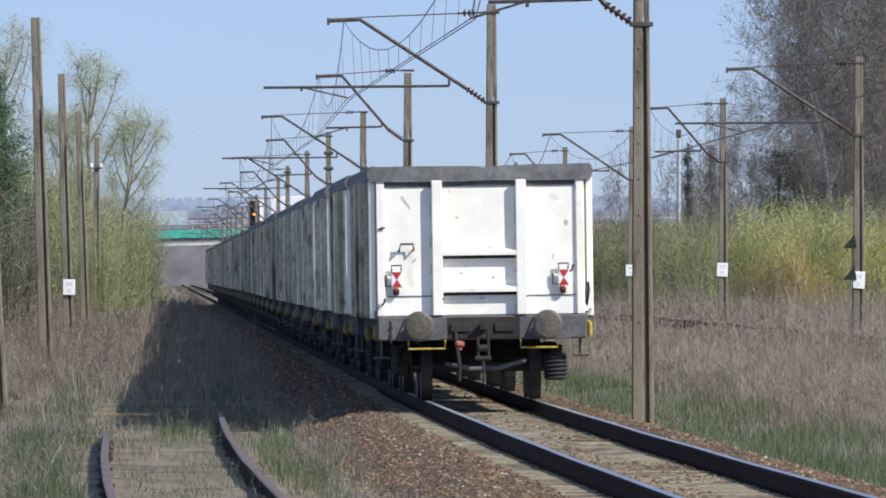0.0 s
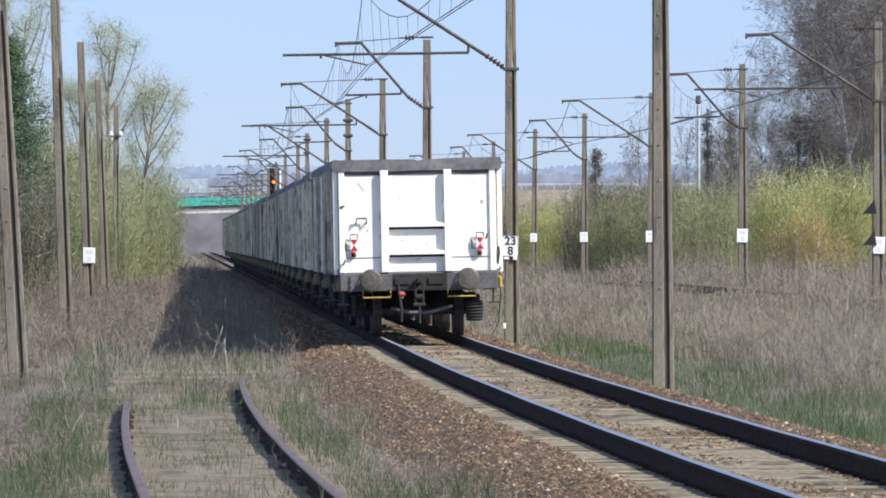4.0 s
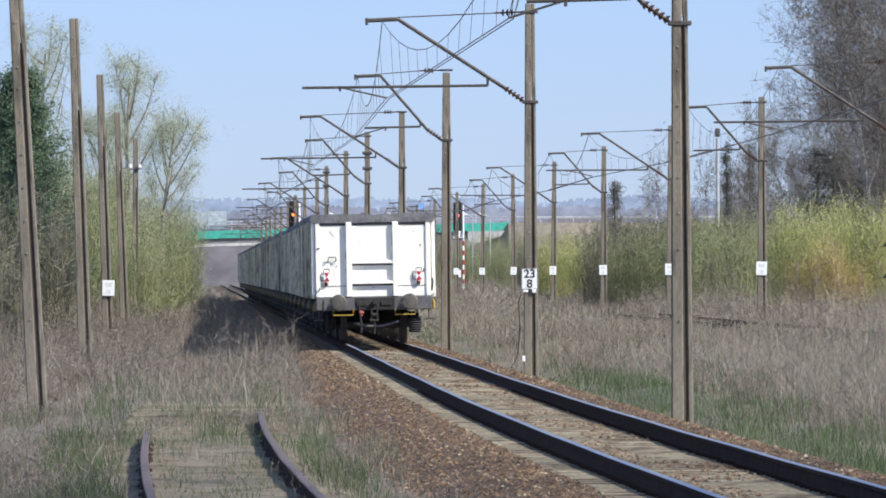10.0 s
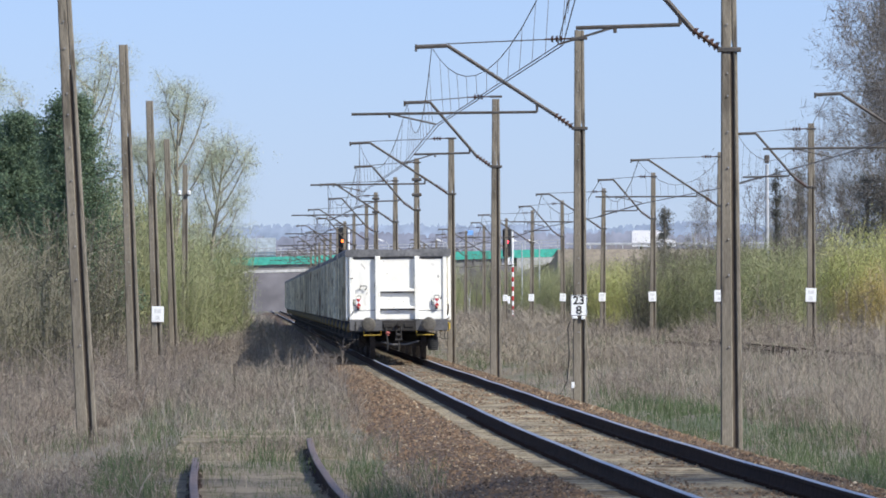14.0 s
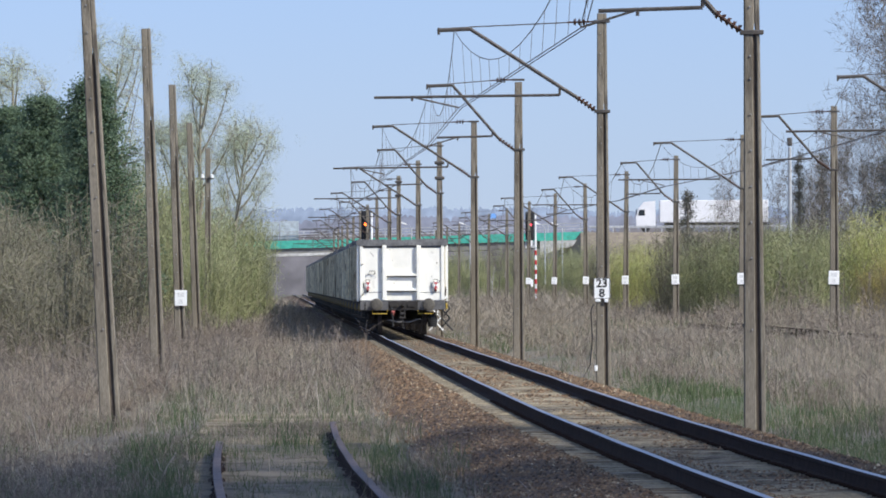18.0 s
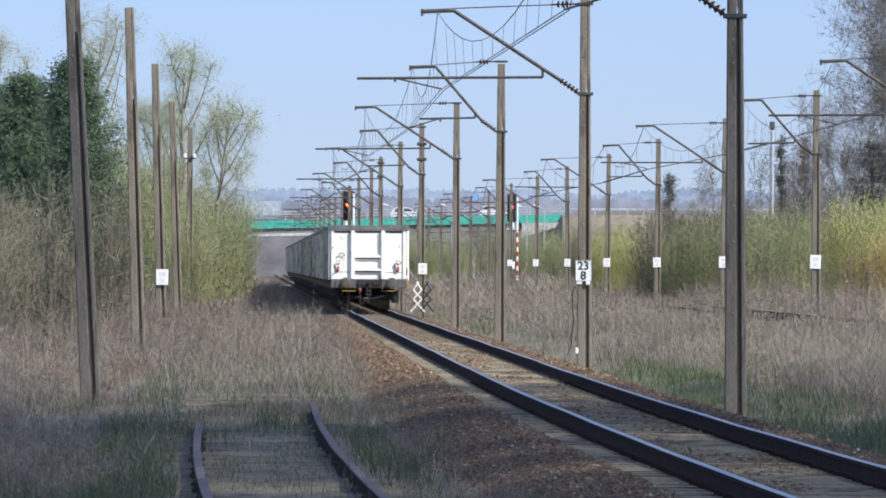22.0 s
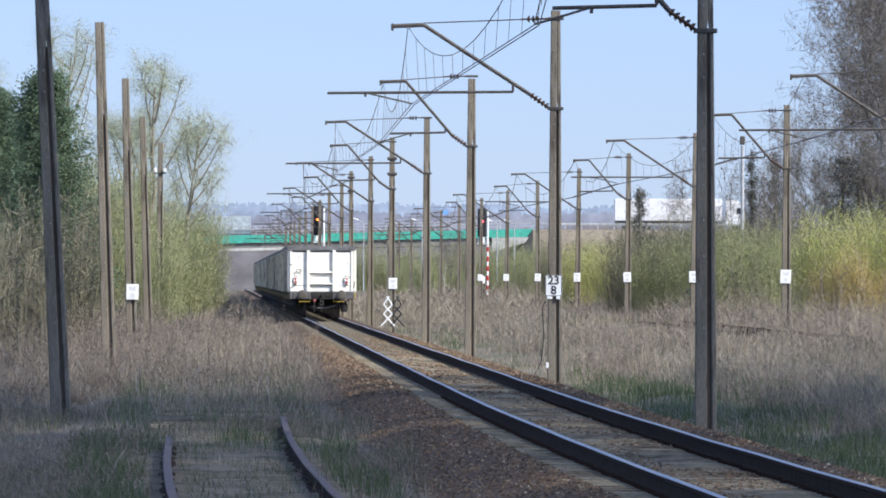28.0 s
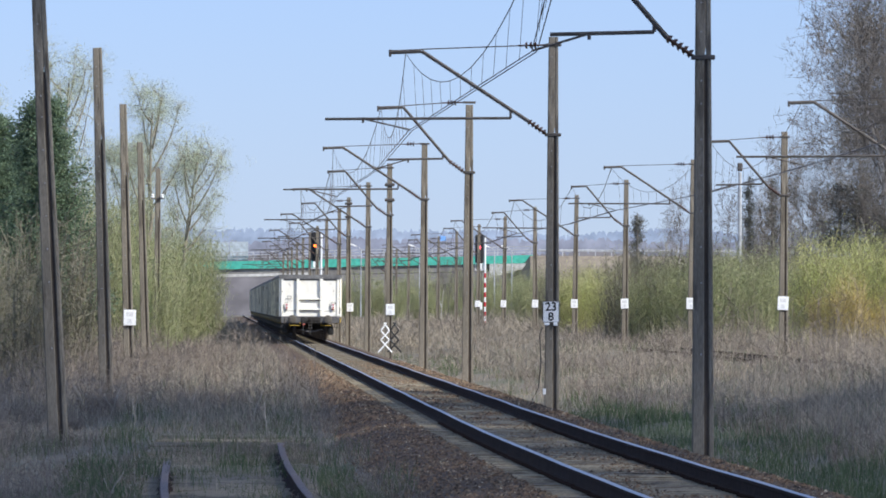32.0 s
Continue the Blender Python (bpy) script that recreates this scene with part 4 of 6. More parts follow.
    part("coupler_pole", Mesh().path([(-1.25, y - 0.12, 1.1), (-1.25, y - 0.12, 0.8)], 0.014, 6).box((-1.25, y - 0.12, 1.0), (0.05, 0.03, 0.04)).box((-1.25, y - 0.12, 0.9), (0.05, 0.03, 0.04)), "underframe", w)


SPEED, START, COUNT, PITCH = 10.60, 130.3, 33, 14.04


def build_train():
    M["red_cock"] = mat("faded_red", (0.5, 0.13, 0.10), (0.4, 0.12, 0.1), 5, 0.7, fine=20)
    near = [wagon(True, 1), wagon(True, 2)]
    far = [wagon(False, 3), wagon(False, 4), wagon(False, 5)]
    fleet = []
    for k in range(COUNT):
        src = near[k % 2] if k < 5 else far[(k * 2 + k // 4) % 3]
        fleet.append(copy_thing(src, pose(0, 0, 0)) if src in fleet else src)
    rng = random.Random(6)
    for w in fleet[1:]:
        lift, sway = rng.uniform(-0.03, 0.035), rng.uniform(-0.025, 0.025)
        for o in w.children_recursive:
            if o.name.startswith("rim_"):
                o.location.z += lift
                o.location.x += sway
    end_fittings(fleet[0])
    tagged(fleet[0], "last open goods wagon with bright white battered end wall")
    return fleet


def move_train(fleet):
    for k, w in enumerate(fleet):
        rows = []
        for t in range(0, 33, 2):
            y = START + PITCH * k + SPEED * t
            turn = math.degrees(math.atan2(xt(y) - xt(y + PITCH), PITCH))
            curve = 1 - bump01(y, 225, 310)
            rows.append((float(t), pose(xt(y) - 0.065 * curve * bump01(y, 122, 165), y, 0, 0, -0.8 * curve, turn)))
        walk(w, rows)
        if k < 2:
            for o in list(w.children_recursive):
                if o.name.split(".")[0] in ("axle", "wheel"):
                    base = o.location.copy()
                    walk(o, [(i / 15, pose(base.x, base.y, base.z, -math.degrees(SPEED * i / 15 / 0.46), 0, 0)) for i in range(481)])


# ---- bridge, traffic, signals ----
BRIDGE = 1180.0


def deck_z(x):
    return 7.6 + 0.025 * x


def build_bridge():
    b = thing("road_bridge", pose(0, BRIDGE, 0), "motorway bridge with sea-green parapet across the railway", "bridge")
    xs = [-70 + 4 * k for k in range(22)]

    def strip(name, material, z0, z1, y0, y1, xa=-70, xb=15.6, label=""):
        m = Mesh()
        m.add([(x, y, deck_z(x) + z) for x in (xa, xb) for y in (y0, y1) for z in (z0, z1)],
              [(0, 1, 3, 2), (4, 6, 7, 5), (0, 4, 5, 1), (2, 3, 7, 6), (0, 2, 6, 4), (1, 5, 7, 3)])
        return part(name, m, material, b, label)

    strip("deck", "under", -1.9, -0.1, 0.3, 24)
    strip("parapet_beam", "green_steel", -1.0, -0.02, 0, 0.3, label="sea-green steel edge beam")
    strip("bearing_ledge", "bridge_concrete", -1.95, -1.62, -0.1, 0.35, -70, -12)
    for z in (0.35, 0.7, 1.05):
        strip("guard_rail", "galv_light", z - 0.05, z + 0.05, 0.1, 0.18)
    for k in range(43):
        x = -69 + 2.0 * k
        part("rail_post", Mesh().box((x, 0.2, deck_z(x) + 0.5), (0.12, 0.12, 1.1)), "galv_light", b)
    for k in range(9):
        x = -40 + 2.4 * k
        part("noise_screen", Mesh().box((x, 0.6, deck_z(x) + 1.2), (2.3, 0.06, 2.3), 0.02), "screen", b, "pale translucent noise screen panel")
    for x in (-40, -12.5, -2.0):
        part("pier", Mesh().box((x, 12, 2.6), (1.1, 18, 5.6), 0.1), "bridge_concrete", b)
    part("pier_cap", Mesh().box((-26, 2, 5.4), (26, 1.0, 0.5), 0.05), "bridge_concrete", b)
    part("wing_wall", Mesh().prism([(10.0, 5.1), (10.0, 6.83), (15.5, 6.95), (14.6, 6.4)], 1, -0.9, 0.0), "bridge_concrete", b, "pale concrete wing wall")
    part("abutment", Mesh().prism([(9.5, 0.5), (16.5, 0.5), (16.5, 6.8), (15, 6.6), (12.2, 6.4), (12.0, 4.5)], 1, 0.5, 23), "bridge_concrete", b, "pale concrete abutment")
    # embankments that carry the road on
    for s, xa, xb in ((1, 15, 1300), (-1, -70, -1300)):
        e = Mesh()
        toe = xa - s * (6 if s > 0 else 13)
        e.add([(toe, BRIDGE - 1, -0.3), (xa, BRIDGE - 0.2, deck_z(xa) - 0.1), (xb, BRIDGE - 0.2, deck_z(xa) - 0.1), (xb, BRIDGE - 16, -0.3), (xa, BRIDGE - 16, -0.3),
               (toe, BRIDGE + 26, -0.3), (xa, BRIDGE + 24, deck_z(xa) - 0.1), (xb, BRIDGE + 24, deck_z(xa) - 0.1), (xb, BRIDGE + 40, -0.3), (xa, BRIDGE + 40, -0.3)],
              [(0, 4, 1), (4, 3, 2, 1), (1, 2, 7, 6), (0, 1, 6, 5), (5, 6, 9), (6, 7, 8, 9)])
        tagged(part("embankment", e, "dry_bank"), "grassy road embankment leading to the bridge", "embankment", kind="structure")
        for k in range(36 if s > 0 else 4):
            x = xa + s * (1 + k * 2.0)
            if k % 18 == 0:
                g = thing("crash_barrier", pose(x, BRIDGE, deck_z(xa)), "grey steel crash barrier beside the road", "crash barrier", "barriers on the embankment")
                part("beam", Mesh().box((s * 18, 0.1, 0.55), (36, 0.08, 0.3), 0.05), "galv_light", g)
            part("barrier_post", Mesh().box((s * (1 + (k % 18) * 2.0), 0.2, 0.1), (0.12, 0.12, 1.2)), "galv_light", g)
    # trees on the horizon behind the road, coloured paler and bluer row by row for haze
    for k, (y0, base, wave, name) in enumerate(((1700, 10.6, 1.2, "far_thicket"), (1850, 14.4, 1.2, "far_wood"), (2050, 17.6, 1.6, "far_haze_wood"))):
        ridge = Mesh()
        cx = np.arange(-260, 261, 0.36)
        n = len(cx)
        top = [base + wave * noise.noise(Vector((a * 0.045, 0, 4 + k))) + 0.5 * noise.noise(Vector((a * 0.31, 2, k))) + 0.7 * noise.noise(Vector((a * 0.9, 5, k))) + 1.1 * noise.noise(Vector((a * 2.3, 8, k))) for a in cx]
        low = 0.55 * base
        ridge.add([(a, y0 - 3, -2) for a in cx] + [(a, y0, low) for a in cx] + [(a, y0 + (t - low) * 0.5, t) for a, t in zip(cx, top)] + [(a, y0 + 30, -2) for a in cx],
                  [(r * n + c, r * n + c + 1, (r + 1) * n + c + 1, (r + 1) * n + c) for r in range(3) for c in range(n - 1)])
        tagged(part(name, ridge, name), "bare wood along the horizon, haze put into its colour", "wood", kind="stuff")


def build_truck(label, heading):
    """A tractor with a box trailer, its length along x, the cab towards heading."""
    t = thing("lorry", pose(0, 0, 0), label, "lorry", "lorries on the bridge")
    h = heading
    part("trailer_box", Mesh().box((-h * 1.6, 0, 2.55), (13.4, 2.5, 2.75), 0.08), "truck_white", t)
    part("trailer_chassis", Mesh().box((-h * 1.8, 0, 1.0), (12.6, 2.2, 0.3), 0.03), "underframe", t)
    cab = part("cab", Mesh().prism([(h * 5.6, 0.8), (h * 7.95, 0.8), (h * 8.0, 1.9), (h * 7.75, 2.9), (h * 7.0, 3.75), (h * 5.6, 3.85)], 1, -1.22, 1.22), "truck_white", t)
    part("side_window", Mesh().prism([(h * 6.9, 2.05), (h * 7.75, 2.05), (h * 7.6, 2.75), (h * 6.95, 2.8)], 1, -1.25, -1.2), "glass_dark", cab)
    part("windscreen", Mesh().box((h * 7.93, 0, 2.4), (0.1, 2.1, 0.9), 0.02), "glass_dark", cab)
    for x in (6.8, 3.8, -4.2, -5.5, -6.8):
        for y in (-1.05, 1.05):
            part("wheel", Mesh().tube((h * x, y - 0.15, 0.52), (h * x, y + 0.15, 0.52), 0.52, n=14), "rubber", t)
    return t


def build_van(label, h):
    """A delivery van, its length along x, the bonnet towards h."""
    t = thing("van", pose(0, 0, 0), label, "van")
    body = part("body", Mesh().prism([(-h * 2.75, 0.4), (h * 2.65, 0.4), (h * 2.75, 0.75), (h * 2.6, 1.1), (h * 1.75, 1.3), (h * 1.05, 2.15), (h * 0.7, 2.4), (-h * 2.65, 2.4), (-h * 2.78, 2.2)], 1, -0.95, 0.95), "truck_white", t)
    part("side_window", Mesh().prism([(h * 0.55, 1.35), (h * 1.6, 1.35), (h * 1.05, 2.05), (h * 0.55, 2.1)], 1, -0.97, -0.94), "glass_dark", body)
    part("windscreen", Mesh().prism([(h * 1.8, 1.33), (h * 1.76, 1.33), (h * 1.1, 2.14), (h * 1.14, 2.14)], 1, -0.85, 0.85), "glass_dark", body)
    part("bumper", Mesh().box((h * 2.72, 0, 0.5), (0.16, 1.8, 0.25), 0.04), "underframe", t)
    for x in (1.7, -1.7):
        for y in (-0.82, 0.82):
            part("wheel", Mesh().tube((h * x, y - 0.11, 0.34), (h * x, y + 0.11, 0.34), 0.34, n=14), "rubber", t)
    return t


def build_car(label, h):
    """A small hatchback, its length along x, the bonnet towards h."""
    t = thing("car", pose(0, 0, 0), label, "car", "cars on the motorway")
    body = part("body", Mesh().prism([(-h * 1.95, 0.3), (h * 1.95, 0.3), (h * 2.02, 0.55), (h * 1.9, 0.78), (h * 1.05, 0.92), (-h * 1.9, 0.95), (-h * 2.0, 0.7)], 1, -0.85, 0.85), "truck_white", t)
    cabin = part("cabin", Mesh().prism([(-h * 1.85, 0.93), (h * 1.05, 0.9), (h * 0.35, 1.42), (-h * 1.3, 1.46), (-h * 1.7, 1.3)], 1, -0.72, 0.72), "truck_white", body)
    for a, b in ((-1.45, -0.5), (-0.38, 0.75)):
        part("side_window", Mesh().prism([(h * a, 0.97), (h * b, 0.97), (h * (b - 0.5 if b > 0 else b), 1.34), (h * (a + 0.1), 1.34)], 1, -0.735, -0.72), "glass_dark", cabin)
    part("windscreen", Mesh().prism([(h * 1.04, 0.95), (h * 0.99, 0.93), (h * 0.38, 1.38), (h * 0.43, 1.4)], 1, -0.65, 0.65), "glass_dark", cabin)
    for x in (1.25, -1.25):
        for y in (-0.74, 0.74):
            part("wheel", Mesh().tube((h * x, y - 0.1, 0.3), (h * x, y + 0.1, 0.3), 0.3, n=14), "rubber", t)
    return t


def build_signal(x, y, z, lamp, striped, label):
    s = thing("railway_signal", pose(x, y, z), label, "railway signal", "colour light signals")
    part("mast_tube", Mesh().tube((0.42, 0, -0.6), (0.42, 0, 6.9), 0.075, n=10), "board", s)
    head = part("signal_head", Mesh().box((0, -0.1, 5.98), (0.66, 0.2, 2.15), 0.14), "black", s, "black signal head")
    for k in range(4):
        zz = 6.5 - k * 0.44
        part("hood", Mesh().tube((0, -0.2, zz + 0.02), (0, -0.38, zz + 0.02), 0.15, n=12, caps=False), "black", head)
        lit = k == lamp
        part("lens", Mesh().tube((0, -0.205, zz), (0, -0.225, zz), 0.125, n=14), ("amber_lamp" if not striped else "red_lamp") if lit else "glass_dark", head, "lit lamp" if lit else "")
    part("number_plate", Mesh().box((0, -0.1, 4.72), (0.4, 0.03, 0.5), 0.02), "board", s)
    cage = Mesh()
    for a in (-0.3, 0.3):
        cage.tube((a, 0.1, 4.4), (a, 0.1, 6.9), 0.03, n=5)
    cage.box((0.1, 0.1, 4.4), (0.9, 0.5, 0.05))
    part("platform_cage", cage, "board", s)
    part("ladder", Mesh().tube((0.15, 0.1, -0.5), (0.15, 0.1, 4.4), 0.025, n=5).tube((-0.15, 0.1, -0.5), (-0.15, 0.1, 4.4), 0.025, n=5), "galv", s)
    if striped:
        for k in range(6):
            part("stripe", Mesh().tube((0.42, 0, 0.2 + k * 0.72), (0.42, 0, 0.2 + k * 0.72 + 0.36), 0.085, n=10), "red", s)
        part("mast_plate", Mesh().box((0, -0.1, 1.7), (0.45, 0.03, 0.55), 0.02), "board", s)
    return s


def build_lineside():
    build_signal(-6.75, 700, 0, 1, False, "colour light signal with glowing orange lamp")
    build_signal(5.35, 720, 0, 1, True, "colour light signal with red lamp and striped mast")
    # white lattice warning marker at the foot of a mast, its shadow built as a black copy
    k = thing("lattice_marker", pose(-0.85 * K, 406.5 * K, kz(0)), "white zigzag lattice warning marker by the mast, black copy as its shadow", "sign")
    for x0, me in ((-0.1, "board"), (0.28, "black")):
        zig = Mesh()
        for s in (-1, 1):
            pts = [(x0 - s * 0.28, 0, -0.25), (x0 + s * 0.17, 0, 0.25), (x0 - s * 0.17, 0, 0.62), (x0 + s * 0.05, 0, 0.95)]
            for a, b in zip(pts, pts[1:]):
                zig.tube(a, b, 0.035, n=5)
        part("lattice", zig, me, k)
    # dark triangular plates on the first mast of the second line
    w = thing("warning_plate", pose(14.19 * K - 0.22, 266.5 * K - 0.2, 0), "pair of dark triangular plates on a mast", "sign")
    for z in (2.55, 1.72):
        part("triangle", Mesh().prism([(-0.2, z - 0.16), (0.16, z - 0.16), (0.1, z + 0.22)], 1, -0.012, 0.012), "black", w)
    part("rod", Mesh().tube((0.05, 0.03, -0.3), (0.05, 0.03, 2.6), 0.02, n=6), "galv", w)
    # white insulators left on the last bare mast
    w = thing("insulator_pair", pose(-11.1 * K, 425 * K - 0.2, kz(6.4)), "two small white porcelain insulators on a bare mast", "insulator")
    part("crossbar", Mesh().box((0, 0.03, 0), (0.5, 0.05, 0.05), 0.01), "galv", w)
    for x in (-0.2, 0.2):
        part("knob", Mesh().lathe((x, 0, 0.02), [(0.05, 0), (0.08, 0.05), (0.05, 0.09), (0.075, 0.13), (0.03, 0.18)], 10), "board", w)
    # road sign and lighting columns by the motorway
    s = thing("road_sign", pose(4.3, BRIDGE + 22, deck_z(4.3) - 0.1), "small blue road sign beside the motorway", "sign")
    part("plate", Mesh().box((0, 0, 2.5), (0.9, 0.06, 0.6), 0.03), "blue_sign", s)
    for x in (-0.5, 0.5):
        part("leg", Mesh().tube((x, 0.05, 0), (x, 0.05, 2.9), 0.04, n=6), "galv_light", s)
    # lamp columns near the bridge
    for k, x in enumerate((-5.3, 0.8, 8.7, 10.6)):
        c = thing("street_lamp", pose(x, 1000 + 6 * k, -0.2), "slim grey street lamp with white tilted head", "street lamp", "lamps near the bridge")
        part("column", Mesh().tube((0.4, 0, -0.3), (0.4, 0, 7.7), 0.07, 0.05, 8), "galv_light", c)
        part("arm", Mesh().path([(0.4, 0, 7.7), (0.2, 0, 7.95), (-0.2, 0, 8.1)], 0.03, 6), "galv_light", c)
        part("lamp_head", Mesh().prism([(-0.75, 8.22), (-0.1, 8.02), (-0.08, 8.1), (-0.35, 8.24), (-0.72, 8.34)], 1, -0.14, 0.14), "board", c, "white lamp housing")
    # pale metal pole among the trees
    p = thing("metal_pole", pose(19.4, 562, 0), "tall pale metal pole with a small dark head", "pole")
    part("shaft", Mesh().tube((0, 0, -0.3), (0, 0, 9.6), 0.12, 0.10, 10), "galv_light", p)
    part("head", Mesh().box((0, 0, 9.9), (0.3, 0.3, 0.5), 0.05), "galv", p)


# ---- plants ----
def tubes(segs, n=3):
    """Thin tapered tubes: rows of p0, p1, r0, r1."""
    a = np.array([[*s[0], *s[1], s[2], s[3]] for s in segs], np.float64)
    p0, p1, r0, r1 = a[:, :3], a[:, 3:6], a[:, 6:7], a[:, 7:8]
    ax = p1 - p0
    ax /= np.maximum(np.linalg.norm(ax, axis=1, keepdims=True), 1e-6)
    ref = np.where(np.abs(ax[:, 2:3]) < 0.9, [[0, 0, 1.0]], [[1.0, 0, 0]])
    u = np.cross(ax, ref)
    u /= np.linalg.norm(u, axis=1, keepdims=True)
    w = np.cross(ax, u)
    rings = []
    for p, r in ((p0, r0), (p1, r1)):
        for i in range(n):
            t = 2 * math.pi * i / n
            rings.append(p + r * (u * math.cos(t) + w * math.sin(t)))
    v = np.stack(rings, 1).reshape(-1, 3)
    base = (np.arange(len(a)) * 2 * n)[:, None]
    f = np.concatenate([base + np.array([[i, (i + 1) % n, n + (i + 1) % n, n + i]]) for i in range(n)])
    return v, f


def leaf_blades(centres, rng, size):
    n = len(centres)
    s = size * rng.uniform(0.5, 1.3, (n, 1))
    a = rng.normal(size=(n, 3))
    a /= np.linalg.norm(a, axis=1, keepdims=True)
    b = np.cross(a, rng.normal(size=(n, 3)))
    b /= np.linalg.norm(b, axis=1, keepdims=True)
    v = np.stack([centres - a * s * 0.5 - b * s * 0.5, centres + a * s * 0.5 - b * s * 0.5, centres + b * s * 0.9], 1).reshape(-1, 3)
    f = (np.arange(n) * 3)[:, None] + np.array([[0, 1, 2]])
    return v, f


def slivers(segs, rng):
    """The finest twigs: one thin flat piece each."""
    a = np.array([[*s[0], *s[1], s[2]] for s in segs], np.float64)
    p0, p1, r = a[:, :3], a[:, 3:6], a[:, 6:7]
    side = np.cross(p1 - p0, rng.normal(size=p0.shape))
    side /= np.maximum(np.linalg.norm(side, axis=1, keepdims=True), 1e-6)
    v = np.stack([p0 - side * r * 1.25, p0 + side * r * 1.25, p1], 1).reshape(-1, 3)
    f = (np.arange(len(a)) * 3)[:, None] + np.array([[0, 1, 2]])
    return v, f


def grow(rng, p, way, length, r, level, top, segs, tips, droop, spread):
    n = 4 if level < 2 else 3
    q = np.array(p, float)
    way = np.array(way, float)
    for k in range(n):
        way = way + rng.normal(0, 0.12 + 0.05 * level, 3)
        way[2] += (0.06 if level < 2 else -droop)
        way /= np.linalg.norm(way)
        e = q + way * length / n
        ra, rb = r * (1 - 0.75 * k / n), r * (1 - 0.75 * (k + 1) / n)
        segs.append((q, e, ra, rb))
        if level < top:
            kids = (2, 2, 2, 3)[min(level, 3)] if k else (0, 1, 1, 2)[min(level, 3)]
            for _ in range(kids):
                side = rng.normal(size=3)
                side[2] = abs(side[2]) * 0.5 + (0.25 if level < 2 else 0)
                side /= np.linalg.norm(side)
                d = way * (1 - spread) + side * spread * 1.3
                d /= np.linalg.norm(d)
                grow(rng, e, d, length * rng.uniform(0.42, 0.68), rb * 0.62, level + 1, top, segs, tips, droop, spread)
        else:
            tips.append(e)
        q = e


def make_tree(seed, height, reach, trunk_r, levels, droop, spread, bark, leaf=None, leaves=0, leaf_size=0.15, leaf_spread=0.35, label="", name="tree", sprays=3, wood="twig", fine_r=0.009):
    rng = np.random.default_rng(seed)
    segs, tips = [], []
    grow(rng, (0, 0, -0.3), (rng.normal(0, 0.05), 0, 1), height * 0.72, trunk_r, 0, levels, segs, tips, droop, spread)
    # bring the grown shape to its height and reach
    ends = np.array([s[1] for s in segs])
    kv = height / ends[:, 2].max()
    kh = reach / np.percentile(np.hypot(ends[:, 0], ends[:, 1]), 95)
    size = np.array([kh, kh, kv])
    segs = [(np.array(s[0]) * size, np.array(s[1]) * size, s[2], s[3]) for s in segs]
    tips = [np.array(p) * size for p in tips]
    t = thing(name, pose(0, 0, 0), label, "tree", "lineside trees")
    limbs = [s for s in segs if s[2] > trunk_r * 0.30]
    boughs = [s for s in segs if 0.016 < s[2] <= trunk_r * 0.30]
    fine = [(s[0], s[1], max(s[2] * 0.8, fine_r)) for s in segs if s[2] <= 0.016]
    for tip in tips[::2]:
        for _ in range(sprays):
            e = np.array(tip) + rng.normal(0, 0.35, 3) + np.array([0, 0, -droop * 1.5])
            fine.append((tip, e, fine_r * 0.85))
    part("trunk", soup("trunk", *tubes(limbs, 6), bark), None, t)
    tagged(part("branch_work", soup("branch_work", *tubes(boughs, 3), wood), None, t), kind="stuff")
    part("twig_spray", soup("twig_spray", *slivers(fine, rng), wood), None, t)
    if leaf:
        tips = np.array(tips)
        held = tips[rng.permutation(len(tips))[: len(tips) // 5]]
        c = held[rng.integers(0, len(held), leaves)] + rng.normal(0, leaf_spread, (leaves, 3))
        part("crown", soup("crown", *leaf_blades(c, rng, leaf_size), leaf), None, t)
    return t


